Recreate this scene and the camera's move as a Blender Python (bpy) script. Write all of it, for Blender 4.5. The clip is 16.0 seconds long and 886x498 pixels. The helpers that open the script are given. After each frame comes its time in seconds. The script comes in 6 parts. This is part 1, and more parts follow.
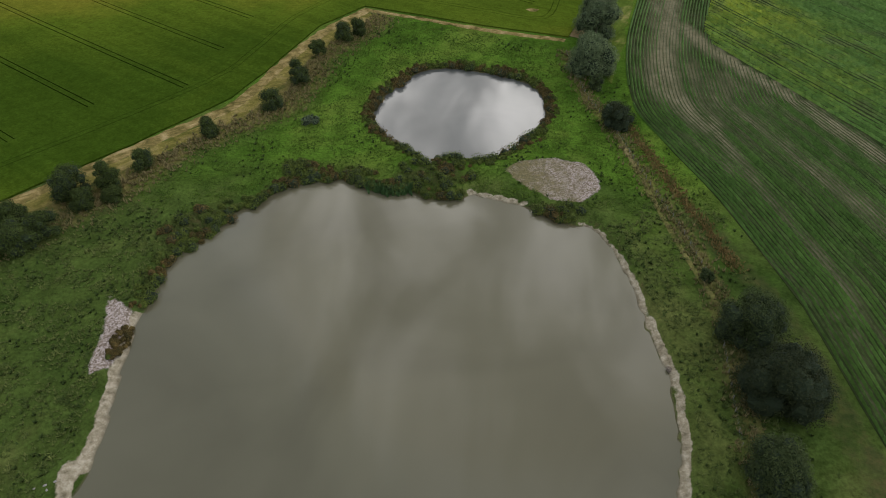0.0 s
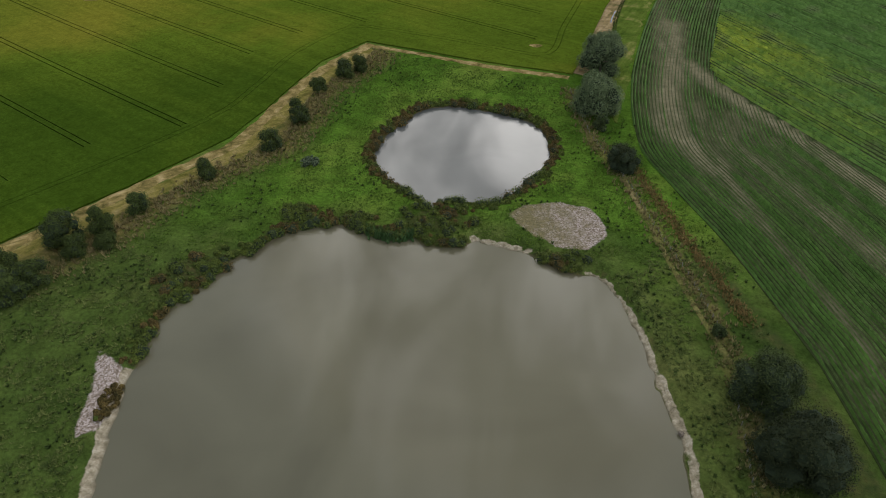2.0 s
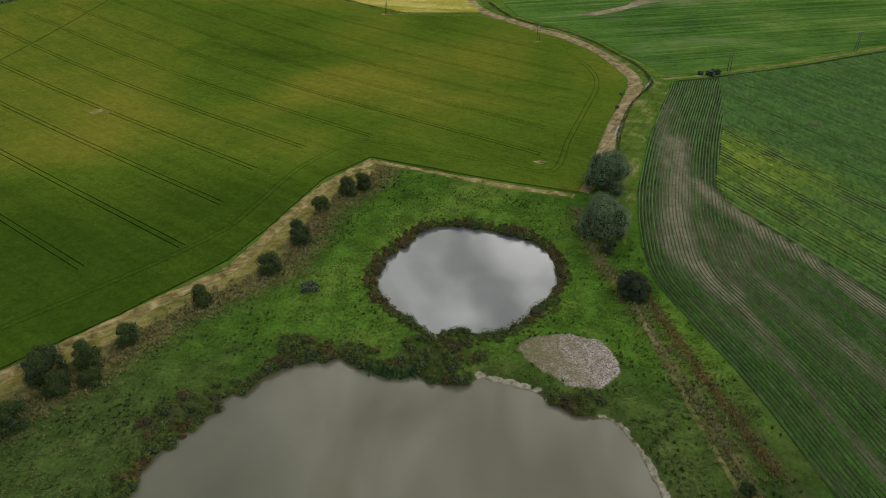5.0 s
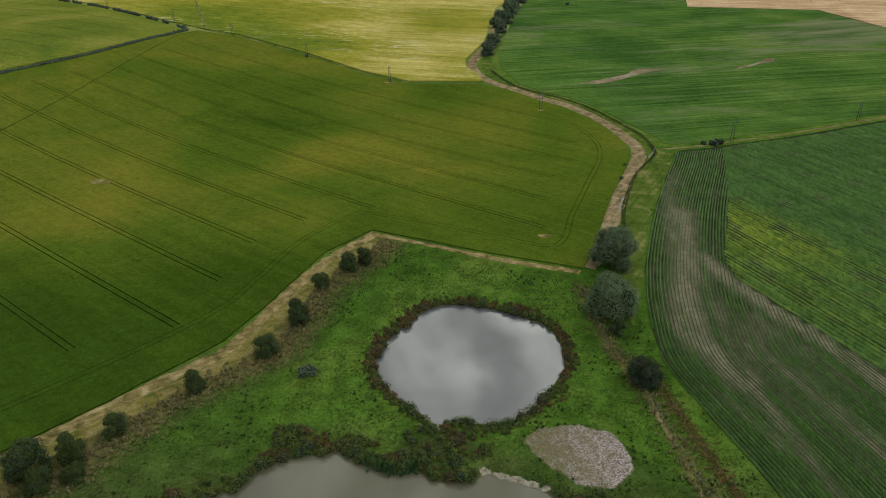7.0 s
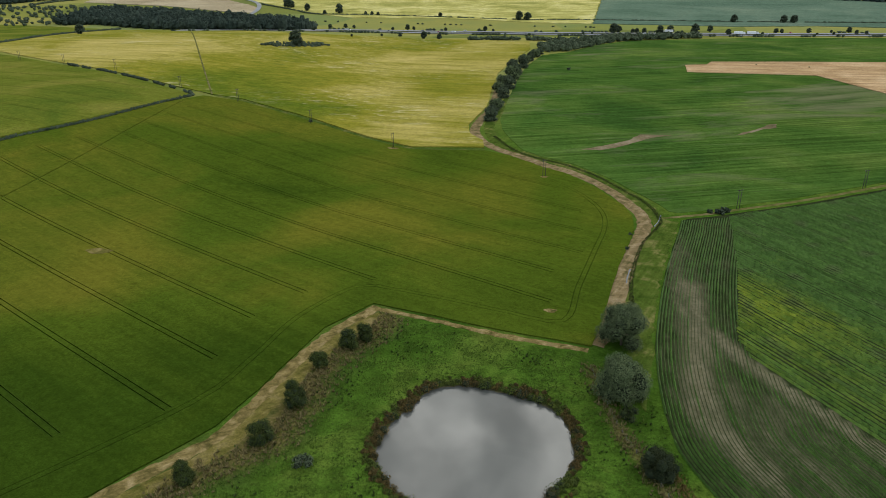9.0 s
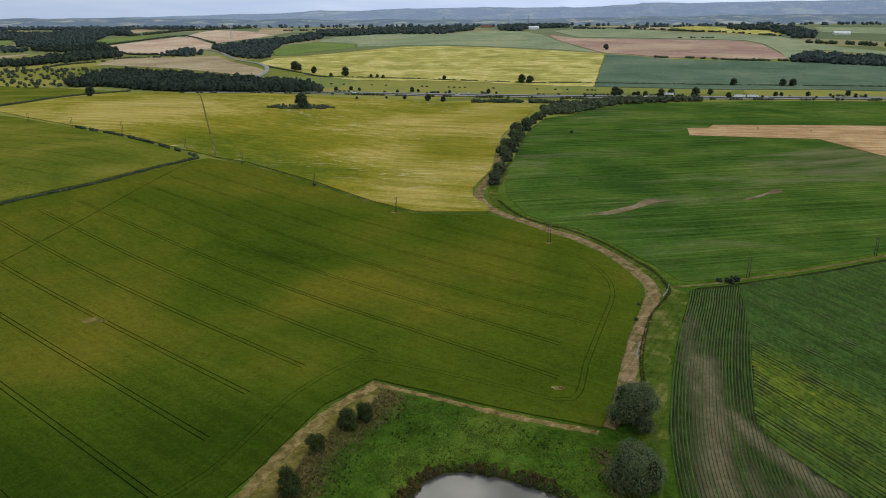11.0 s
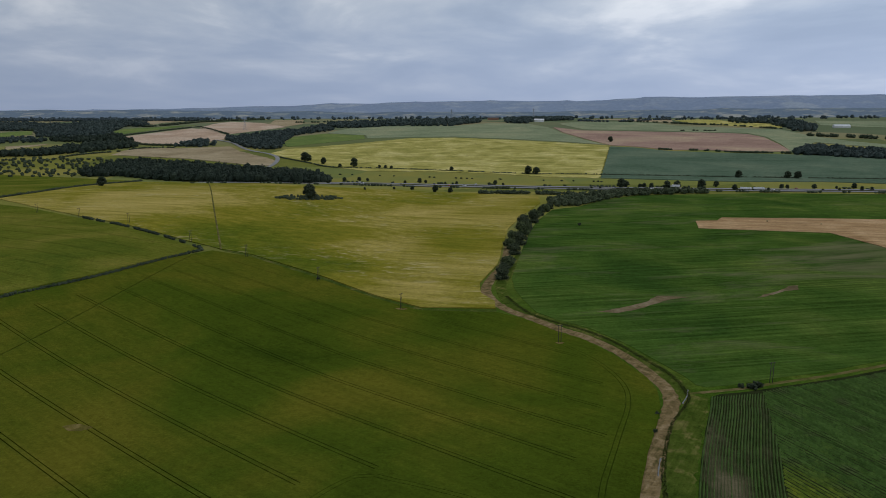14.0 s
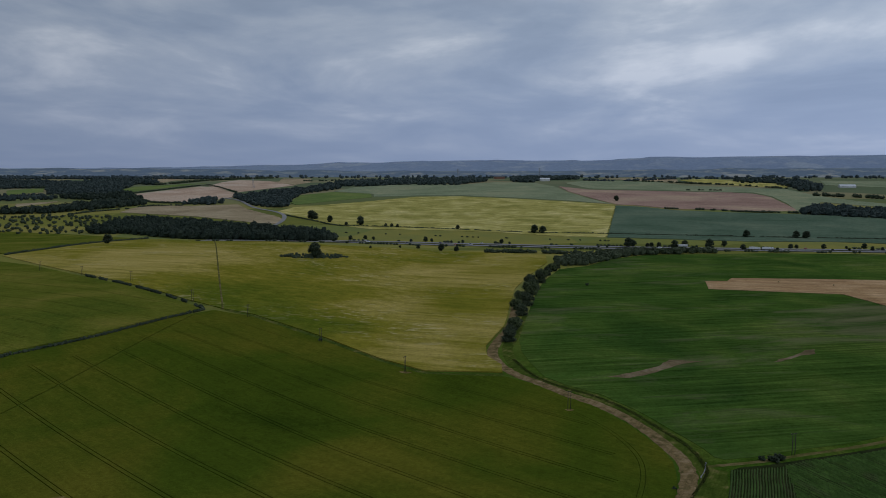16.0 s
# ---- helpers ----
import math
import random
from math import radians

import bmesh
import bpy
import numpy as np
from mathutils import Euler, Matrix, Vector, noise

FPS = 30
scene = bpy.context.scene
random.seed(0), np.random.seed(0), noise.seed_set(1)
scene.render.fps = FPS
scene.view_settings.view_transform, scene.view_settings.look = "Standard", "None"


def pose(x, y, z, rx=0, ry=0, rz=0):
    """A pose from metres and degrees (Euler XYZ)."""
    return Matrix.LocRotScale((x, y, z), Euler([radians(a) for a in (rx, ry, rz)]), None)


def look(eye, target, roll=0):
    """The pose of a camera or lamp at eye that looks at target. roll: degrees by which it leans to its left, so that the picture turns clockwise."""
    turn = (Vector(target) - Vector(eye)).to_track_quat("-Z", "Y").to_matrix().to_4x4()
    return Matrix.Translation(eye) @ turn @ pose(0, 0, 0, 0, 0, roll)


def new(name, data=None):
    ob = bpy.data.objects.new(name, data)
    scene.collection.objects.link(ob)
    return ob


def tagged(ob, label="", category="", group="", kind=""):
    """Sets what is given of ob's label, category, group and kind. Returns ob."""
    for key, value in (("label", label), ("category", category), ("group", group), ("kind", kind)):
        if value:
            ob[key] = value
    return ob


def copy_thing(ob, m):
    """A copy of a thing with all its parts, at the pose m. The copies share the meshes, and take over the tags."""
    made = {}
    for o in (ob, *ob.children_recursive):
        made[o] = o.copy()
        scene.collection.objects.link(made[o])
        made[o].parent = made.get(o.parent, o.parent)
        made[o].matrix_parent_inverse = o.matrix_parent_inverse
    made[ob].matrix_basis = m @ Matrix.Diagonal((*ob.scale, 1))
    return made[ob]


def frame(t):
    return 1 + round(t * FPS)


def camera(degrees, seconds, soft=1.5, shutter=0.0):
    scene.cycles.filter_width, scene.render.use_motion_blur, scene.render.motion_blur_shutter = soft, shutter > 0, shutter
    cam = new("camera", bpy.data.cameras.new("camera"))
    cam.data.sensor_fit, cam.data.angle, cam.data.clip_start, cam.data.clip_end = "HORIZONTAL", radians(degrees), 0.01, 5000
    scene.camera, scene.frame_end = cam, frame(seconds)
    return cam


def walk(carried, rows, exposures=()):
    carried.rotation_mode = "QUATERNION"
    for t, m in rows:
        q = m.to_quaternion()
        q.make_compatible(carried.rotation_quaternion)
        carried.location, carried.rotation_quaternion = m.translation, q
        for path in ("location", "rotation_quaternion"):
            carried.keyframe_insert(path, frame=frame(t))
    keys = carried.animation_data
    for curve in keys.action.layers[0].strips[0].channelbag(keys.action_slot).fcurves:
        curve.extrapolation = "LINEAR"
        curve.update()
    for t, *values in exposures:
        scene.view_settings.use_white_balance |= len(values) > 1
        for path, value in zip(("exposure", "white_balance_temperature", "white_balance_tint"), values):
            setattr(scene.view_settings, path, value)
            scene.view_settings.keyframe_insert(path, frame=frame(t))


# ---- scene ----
cam = camera(65.0, 16.0, soft=0.9)
# seconds, x, y, z, yaw, pitch, roll
PATH = [
    (0, 0.40, 0.75, 95.65, 0.99, -40.36, -0.71),
    (0.5, 0.34, 2.66, 96.11, 1.02, -40.28, -0.69),
    (1, 0.28, 4.56, 96.62, 1.04, -40.20, -0.68),
    (1.5, 0.21, 6.47, 97.18, 1.07, -39.93, -0.66),
    (2, 0.13, 8.37, 97.78, 1.09, -38.78, -0.64),
    (2.5, 0.05, 10.28, 98.43, 1.11, -37.54, -0.63),
    (3, -0.04, 12.19, 99.10, 1.14, -36.30, -0.61),
    (3.5, -0.13, 14.11, 99.81, 1.16, -35.10, -0.60),
    (4, -0.22, 16.02, 100.55, 1.18, -33.92, -0.58),
    (6.5, -0.68, 25.68, 104.47, 1.33, -28.19, -0.51),
    (7, -0.78, 27.63, 105.28, 1.37, -27.06, -0.49),
    (7.5, -0.87, 29.59, 106.07, 1.41, -25.93, -0.47),
    (8, -0.95, 31.56, 106.86, 1.45, -24.79, -0.46),
    (8.5, -1.04, 33.53, 107.64, 1.50, -23.64, -0.44),
    (9, -1.12, 35.51, 108.40, 1.55, -22.50, -0.42),
    (11.5, -1.43, 45.56, 111.76, 1.88, -16.69, -0.31),
    (12, -1.47, 47.60, 112.32, 1.96, -15.50, -0.28),
    (12.5, -1.51, 49.66, 112.83, 2.05, -14.31, -0.25),
    (13, -1.53, 51.73, 113.28, 2.14, -13.14, -0.22),
    (13.5, -1.55, 53.81, 113.68, 2.24, -11.96, -0.19),
    (14, -1.55, 55.90, 114.02, 2.35, -10.78, -0.16),
    (14.5, -1.54, 58.01, 114.29, 2.47, -9.60, -0.12),
    (15, -1.53, 60.13, 114.48, 2.59, -8.37, -0.08),
    (15.5, -1.49, 62.27, 114.61, 2.72, -7.18, -0.04),
    (16, -1.45, 64.42, 114.65, 2.86, -6.04, 0.00),
]
EXPOSURES = [(0, -1.22, 6500, 15), (4, -1.23, 6500, 13), (7, -1.27, 6500, 10), (9, -1.31, 6500, 10), (11.5, -1.69, 6850, 12), (12.5, -1.99, 6900, 13), (13, -2.11, 6850, 13), (14.5, -2.41, 6350, 14), (16, -2.74, 6080, 15)]
walk(cam, [(t, pose(x, y, z, 90 + pitch, 0, yaw) @ pose(0, 0, 0, 0, 0, roll)) for t, x, y, z, yaw, pitch, roll in PATH], EXPOSURES)

# ---- sky and sun: an overcast summer day, the sun behind thin cloud off to the right ----
SUN_ELEVATION, SUN_AZIMUTH = 48.0, 78.0
world = bpy.data.worlds.new("overcast_sky")
scene.world = world
world.use_nodes = True
wt = world.node_tree
wt.nodes.clear()


def wnode(kind, **sets):
    n = wt.nodes.new(kind)
    for k, v in sets.items():
        n.inputs[k].default_value = v
    return n


def wmath(op, a, b=None, c=None, clamp=False):
    n = wt.nodes.new("ShaderNodeMath")
    n.operation, n.use_clamp = op, clamp
    for k, v in enumerate((a, b, c)):
        if v is None:
            continue
        if isinstance(v, (int, float)):
            n.inputs[k].default_value = v
        else:
            wt.links.new(v, n.inputs[k])
    return n.outputs[0]


sky = wt.nodes.new("ShaderNodeTexSky")
sky.sky_type, sky.sun_disc = "NISHITA", False
sky.sun_elevation, sky.sun_rotation = radians(SUN_ELEVATION), radians(SUN_AZIMUTH)
coords = wt.nodes.new("ShaderNodeTexCoord")
split = wt.nodes.new("ShaderNodeSeparateXYZ")
wt.links.new(coords.outputs["Generated"], split.inputs[0])
up = wmath("MAXIMUM", split.outputs["Z"], 0.0)
lift = wmath("ADD", up, 0.15)
flat = wt.nodes.new("ShaderNodeCombineXYZ")
wt.links.new(wmath("DIVIDE", split.outputs["X"], lift), flat.inputs[0])
wt.links.new(wmath("DIVIDE", split.outputs["Y"], lift), flat.inputs[1])
stretch = wt.nodes.new("ShaderNodeMapping")
stretch.inputs["Scale"].default_value = (1.35, 1.15, 1.0)
stretch.inputs["Location"].default_value = (1.3, 0.35, 0.0)
stretch.inputs["Rotation"].default_value = (0, 0, radians(8))
wt.links.new(flat.outputs[0], stretch.inputs["Vector"])
clouds = wnode("ShaderNodeTexNoise", Scale=0.75, Detail=7.0, Roughness=0.54, Distortion=0.3)
wt.links.new(stretch.outputs[0], clouds.inputs["Vector"])
shape = wt.nodes.new("ShaderNodeValToRGB")
for k, (p, c) in enumerate([(0.31, (0.44, 0.56, 0.71)), (0.44, (0.58, 0.71, 0.86)), (0.55, (0.82, 0.935, 1.03)), (0.66, (1.32, 1.40, 1.41))]):
    e = shape.color_ramp.elements[k] if k < 2 else shape.color_ramp.elements.new(p)
    e.position, e.color = p, (*c, 1)
wt.links.new(clouds.outputs["Fac"], shape.inputs["Fac"])
rise = wnode("ShaderNodeMapRange")
rise.interpolation_type = "SMOOTHSTEP"
for k, v in (("From Min", 0.0), ("From Max", 0.28), ("To Min", 0.0), ("To Max", 1.0)):
    rise.inputs[k].default_value = v
wt.links.new(split.outputs["Z"], rise.inputs["Value"])
low = wnode("ShaderNodeMix")
low.data_type = "RGBA"
low.inputs["A"].default_value = (0.31, 0.40, 0.575, 1)
wt.links.new(wmath("MULTIPLY_ADD", rise.outputs[0], 0.9, 0.1), low.inputs["Factor"])
wt.links.new(shape.outputs[0], low.inputs["B"])
bg_cloud = wnode("ShaderNodeBackground")
# thinner, brighter cloud ahead, high above the hills
glow_way = wt.nodes.new("ShaderNodeVectorMath")
glow_way.operation = "DOT_PRODUCT"
wt.links.new(coords.outputs["Generated"], glow_way.inputs[0])
glow_way.inputs[1].default_value = (0.08, 0.784, 0.616)
glow = wnode("ShaderNodeMapRange")
glow.interpolation_type = "SMOOTHSTEP"
for k, v in (("From Min", 0.90), ("From Max", 0.995), ("To Min", 0.0), ("To Max", 6.5)):
    glow.inputs[k].default_value = v
wt.links.new(glow_way.outputs["Value"], glow.inputs["Value"])
rifts_at = wt.nodes.new("ShaderNodeMapping")
rifts_at.inputs["Scale"].default_value = (3.4, 1.5, 1.0)
rifts_at.inputs["Location"].default_value = (-0.1, 0.2, 0.0)
rifts_at.inputs["Rotation"].default_value = (0, 0, radians(-14))
wt.links.new(flat.outputs[0], rifts_at.inputs["Vector"])
rifts = wnode("ShaderNodeTexNoise", Scale=1.6, Detail=5.0, Roughness=0.5, Distortion=0.5)
wt.links.new(rifts_at.outputs[0], rifts.inputs["Vector"])
gaps = wnode("ShaderNodeMapRange")
gaps.interpolation_type = "SMOOTHSTEP"
for k, v in (("From Min", 0.38), ("From Max", 0.70), ("To Min", 0.2), ("To Max", 1.9)):
    gaps.inputs[k].default_value = v
wt.links.new(rifts.outputs["Fac"], gaps.inputs["Value"])
whiten = wnode("ShaderNodeMix")
whiten.data_type = "RGBA"
whiten.inputs["B"].default_value = (0.80, 0.80, 0.75, 1)
wt.links.new(low.outputs["Result"], whiten.inputs["A"])
wt.links.new(wmath("MULTIPLY", glow.outputs[0], 0.3, clamp=True), whiten.inputs["Factor"])
wt.links.new(whiten.outputs["Result"], bg_cloud.inputs["Color"])
bright = wmath("MULTIPLY_ADD", rise.outputs[0], -1.75, wmath("MULTIPLY", glow.outputs[0], gaps.outputs[0]))
toward = wmath("MULTIPLY_ADD", split.outputs["X"], 0.36, 1.0)
wt.links.new(wmath("MULTIPLY", wmath("ADD", bright, 5.1), toward), bg_cloud.inputs["Strength"])
bg_sky = wnode("ShaderNodeBackground", Strength=0.10)
wt.links.new(sky.outputs[0], bg_sky.inputs["Color"])
cover = wnode("ShaderNodeMixShader", Fac=0.86)
wt.links.new(bg_sky.outputs[0], cover.inputs[1])
wt.links.new(bg_cloud.outputs[0], cover.inputs[2])
world_out = wt.nodes.new("ShaderNodeOutputWorld")
wt.links.new(cover.outputs[0], world_out.inputs[0])

sun = new("sun", bpy.data.lights.new("sun", "SUN"))
sun.data.energy, sun.data.angle, sun.data.color = 1.2, radians(14), (1.0, 0.95, 0.86)
a, b = radians(SUN_AZIMUTH), radians(SUN_ELEVATION)
sun.matrix_world = look((200 * math.sin(a) * math.cos(b), 200 * math.cos(a) * math.cos(b), 200 * math.sin(b)), (0, 0, 0))


# ---- materials ----
class Shader:
    """A node material with short calls for textures, ramps, mixes and bump."""

    def __init__(self, name, rough=0.9, spec=0.2):
        self.m = bpy.data.materials.new(name)
        self.m.use_nodes = True
        self.t = self.m.node_tree
        self.p = self.t.nodes["Principled BSDF"]
        self.p.inputs["Roughness"].default_value = rough
        self.p.inputs["Specular IOR Level"].default_value = spec
        self.co = self.t.nodes.new("ShaderNodeTexCoord").outputs["Object"]

    def link(self, a, socket):
        if isinstance(a, (int, float)):
            socket.default_value = a
        elif isinstance(a, tuple):
            socket.default_value = (*a, 1) if len(a) == 3 else a
        else:
            self.t.links.new(a, socket)

    def math(self, op, a, b=0.0, c=0.0, clamp=False):
        n = self.t.nodes.new("ShaderNodeMath")
        n.operation, n.use_clamp = op, clamp
        for k, v in enumerate((a, b, c)):
            self.link(v, n.inputs[k])
        return n.outputs[0]

    def place(self, scale=(1, 1, 1), turn=0.0, shift=(0, 0, 0)):
        n = self.t.nodes.new("ShaderNodeMapping")
        n.vector_type = "TEXTURE"
        n.inputs["Scale"].default_value = scale
        n.inputs["Rotation"].default_value = (0, 0, radians(turn))
        n.inputs["Location"].default_value = shift
        self.t.links.new(self.co, n.inputs["Vector"])
        return n.outputs[0]

    def noise(self, size, detail=4.0, rough=0.6, vec=None, distort=0.0):
        n = self.t.nodes.new("ShaderNodeTexNoise")
        self.t.links.new(vec or self.co, n.inputs["Vector"])
        n.inputs["Scale"].default_value = 1.0 / size
        n.inputs["Detail"].default_value = detail
        n.inputs["Roughness"].default_value = rough
        n.inputs["Distortion"].default_value = distort
        return n.outputs["Fac"]

    def voronoi(self, size, vec=None, out="Distance"):
        n = self.t.nodes.new("ShaderNodeTexVoronoi")
        self.t.links.new(vec or self.co, n.inputs["Vector"])
        n.inputs["Scale"].default_value = 1.0 / size
        return n.outputs[out]

    def ramp(self, fac, *stops):
        n = self.t.nodes.new("ShaderNodeValToRGB")
        for k, (p, c) in enumerate(stops):
            e = n.color_ramp.elements[k] if k < 2 else n.color_ramp.elements.new(p)
            e.position, e.color = p, ((c, c, c, 1) if isinstance(c, (int, float)) else (*c, 1))
        self.link(fac, n.inputs["Fac"])
        return n.outputs["Color"]

    def mix(self, fac, a, b, mode="MIX"):
        n = self.t.nodes.new("ShaderNodeMix")
        n.data_type, n.blend_type = "RGBA", mode
        self.link(fac, n.inputs["Factor"])
        self.link(a, n.inputs["A"])
        self.link(b, n.inputs["B"])
        return n.outputs["Result"]

    def attribute(self, name):
        n = self.t.nodes.new("ShaderNodeAttribute")
        n.attribute_name = name
        return n.outputs["Fac"]

    def random(self, island=False):
        n = self.t.nodes.new("ShaderNodeNewGeometry" if island else "ShaderNodeObjectInfo")
        return n.outputs["Random Per Island" if island else "Random"]

    def color(self, c):
        self.link(c, self.p.inputs["Base Color"])
        return self

    def bump(self, height, strength=0.5, distance=0.1):
        n = self.t.nodes.new("ShaderNodeBump")
        n.inputs["Strength"].default_value = strength
        n.inputs["Distance"].default_value = distance
        self.link(height, n.inputs["Height"])
        self.t.links.new(n.outputs[0], self.p.inputs["Normal"])
        return self


def crop_material(name, dark, mid, pale, patch=60.0, streak=(40, 1.2), turn=0.0, fine=1.2, spots=0.0, balance=0.5, spot_color=(0.42, 0.36, 0.18), ripen=False, worn=None, soft=0.2, rowline=0.18, lean=0.3):
    """A standing crop: broad ripening patches, streaks along the drilling direction, fine ears."""
    s = Shader(name, 0.95, 0.0)
    broad = s.noise(patch, 3, 0.55, distort=0.6)
    lines = s.noise(1.0, 4, 0.65, s.place((streak[0], streak[1], 1), turn))
    grain = s.noise(fine, 3, 0.7)
    if ripen:
        broad = s.math("ADD", broad, s.attribute("ripe"))
    c = s.ramp(s.math("ADD", broad, s.math("MULTIPLY", s.math("SUBTRACT", lines, 0.5), lean)), (balance - soft, dark), (balance, mid), (balance + soft, pale))
    c = s.mix(rowline, c, s.ramp(lines, (0.3, 0.55), (0.5, 1.0), (0.7, 1.4)), "MULTIPLY")
    c = s.mix(0.36, c, s.ramp(s.noise(fine * 2.6, 3, 0.65), (0.3, 0.62), (0.5, 1.0), (0.7, 1.35)), "MULTIPLY")
    c = s.mix(0.42, c, s.ramp(grain, (0.25, 0.45), (0.5, 1.0), (0.8, 1.5)), "MULTIPLY")
    c = s.mix(0.6, c, s.ramp(s.noise(0.35, 2, 0.6), (0.3, 0.6), (0.7, 1.35)), "MULTIPLY")
    if spots:
        lodged = s.noise(1.0, 6, 0.7, s.place((26, 7, 1), turn + 12), distort=1.2)
        where = s.noise(150, 2, 0.5)
        fac = s.math("MULTIPLY", s.ramp(lodged, (0.55, 0.0), (0.66, 1.0)), s.ramp(where, (0.42, 0.0), (0.6, spots)))
        c = s.mix(fac, c, spot_color)
    if worn:
        patch = s.noise(1.0, 5, 0.65, s.place((90, 24, 1), turn + 6, (12, 30, 0)), distort=0.7)
        c = s.mix(s.ramp(s.math("ADD", patch, s.attribute("ripe")), (0.56, 0.0), (0.84, 0.85)), c, worn)
    s.color(c).bump(grain, 0.6, 0.3)
    return s.m


def plain_material(name, a, b, size=0.5, rough=0.9, bump=0.3, spec=0.2, metal=0.0):
    s = Shader(name, rough, spec)
    n1, n2 = s.noise(size, 4), s.noise(size * 7, 3)
    c = s.mix(s.ramp(n1, (0.3, 0.0), (0.7, 1.0)), a, b)
    c = s.mix(0.5, c, s.ramp(n2, (0.3, 0.65), (0.7, 1.3)), "MULTIPLY")
    s.color(c).bump(n1, bump, size * 0.2)
    s.p.inputs["Metallic"].default_value = metal
    return s.m


def leaf_material(name, dark, pale, lump=1.5, speck=0.4):
    """Foliage: colour drifts from clump to clump and a little from leaf to leaf."""
    s = Shader(name, 0.8, 0.08)
    n = s.math("MULTIPLY_ADD", s.math("SUBTRACT", s.noise(lump, 3, 0.6), 0.5), 2.6 * (1 - speck), 0.5)
    fac = s.math("ADD", n, s.math("MULTIPLY", s.math("SUBTRACT", s.random(island=True), 0.5), speck), clamp=True)
    c = s.ramp(fac, (0.1, dark), (0.6, tuple(0.5 * (a + b) for a, b in zip(dark, pale))), (0.95, pale))
    c = s.mix(0.5, c, s.ramp(s.random(), (0.0, 0.75), (1.0, 1.2)), "MULTIPLY")
    s.color(c)
    return s.m


def row_leaf_material():
    """Leaves of the row crop, yellowing where the rows' own mask says so."""
    s = Shader("row_crop_leaves", 0.8, 0.1)
    fine = s.noise(0.8, 4, 0.7)
    green = s.ramp(s.noise(14, 3), (0.3, (0.052, 0.100, 0.018)), (0.7, (0.072, 0.132, 0.024)))
    yellow = s.ramp(s.noise(3.5, 4), (0.3, (0.086, 0.142, 0.014)), (0.7, (0.225, 0.250, 0.020)))
    ill = s.math("ADD", s.attribute("yellow"), s.math("MULTIPLY", s.math("SUBTRACT", s.noise(4, 4, 0.65), 0.5), 0.6))
    c = s.mix(s.ramp(ill, (0.2, 0.0), (0.85, 1.0)), green, yellow)
    c = s.mix(0.3, c, s.ramp(fine, (0.3, 0.5), (0.5, 1.0), (0.72, 1.55)), "MULTIPLY")
    c = s.mix(s.ramp(s.attribute("thin"), (0.15, 0.0), (0.85, 0.8)), c, s.ramp(fine, (0.3, (0.070, 0.082, 0.030)), (0.7, (0.150, 0.142, 0.070))))
    c = s.mix(0.4, c, s.ramp(s.random(), (0.0, 0.65), (1.0, 1.3)), "MULTIPLY")
    c = s.mix(0.5, c, s.ramp(s.noise(0.35, 2, 0.6), (0.3, 0.5), (0.7, 1.5)), "MULTIPLY")
    s.color(c)
    return s.m


def row_soil_material():
    """Soil under the row crop: weedy and dark, dry and pale where the field's own mask says the plants failed."""
    s = Shader("row_crop_soil", 0.95, 0.0)
    weedy = s.ramp(s.noise(5, 4, 0.65), (0.3, (0.016, 0.025, 0.008)), (0.7, (0.036, 0.044, 0.016)))
    dry = s.ramp(s.noise(1.6, 5, 0.7), (0.3, (0.098, 0.088, 0.044)), (0.55, (0.150, 0.130, 0.076)), (0.75, (0.195, 0.166, 0.105)))
    c = s.mix(s.ramp(s.math("ADD", s.attribute("bare"), s.math("MULTIPLY", s.math("SUBTRACT", s.noise(3.0, 4), 0.5), 0.6)), (0.16, 0.0), (0.95, 1.0)), weedy, dry)
    s.color(c).bump(s.noise(0.5, 4), 0.5, 0.2)
    return s.m


def water_material(name, murk, pale, size, ripple=0.02, ior=1.33):
    s = Shader(name, 0.03, 0.5)
    cloudy = s.noise(size, 3, 0.5, distort=0.8)
    s.color(s.mix(s.ramp(cloudy, (0.35, 0.0), (0.7, 1.0)), murk, pale))
    s.p.inputs["IOR"].default_value = ior
    s.bump(s.noise(0.8, 3, 0.5, s.place((1, 2.2, 1), 20)), ripple, 0.05)
    return s.m


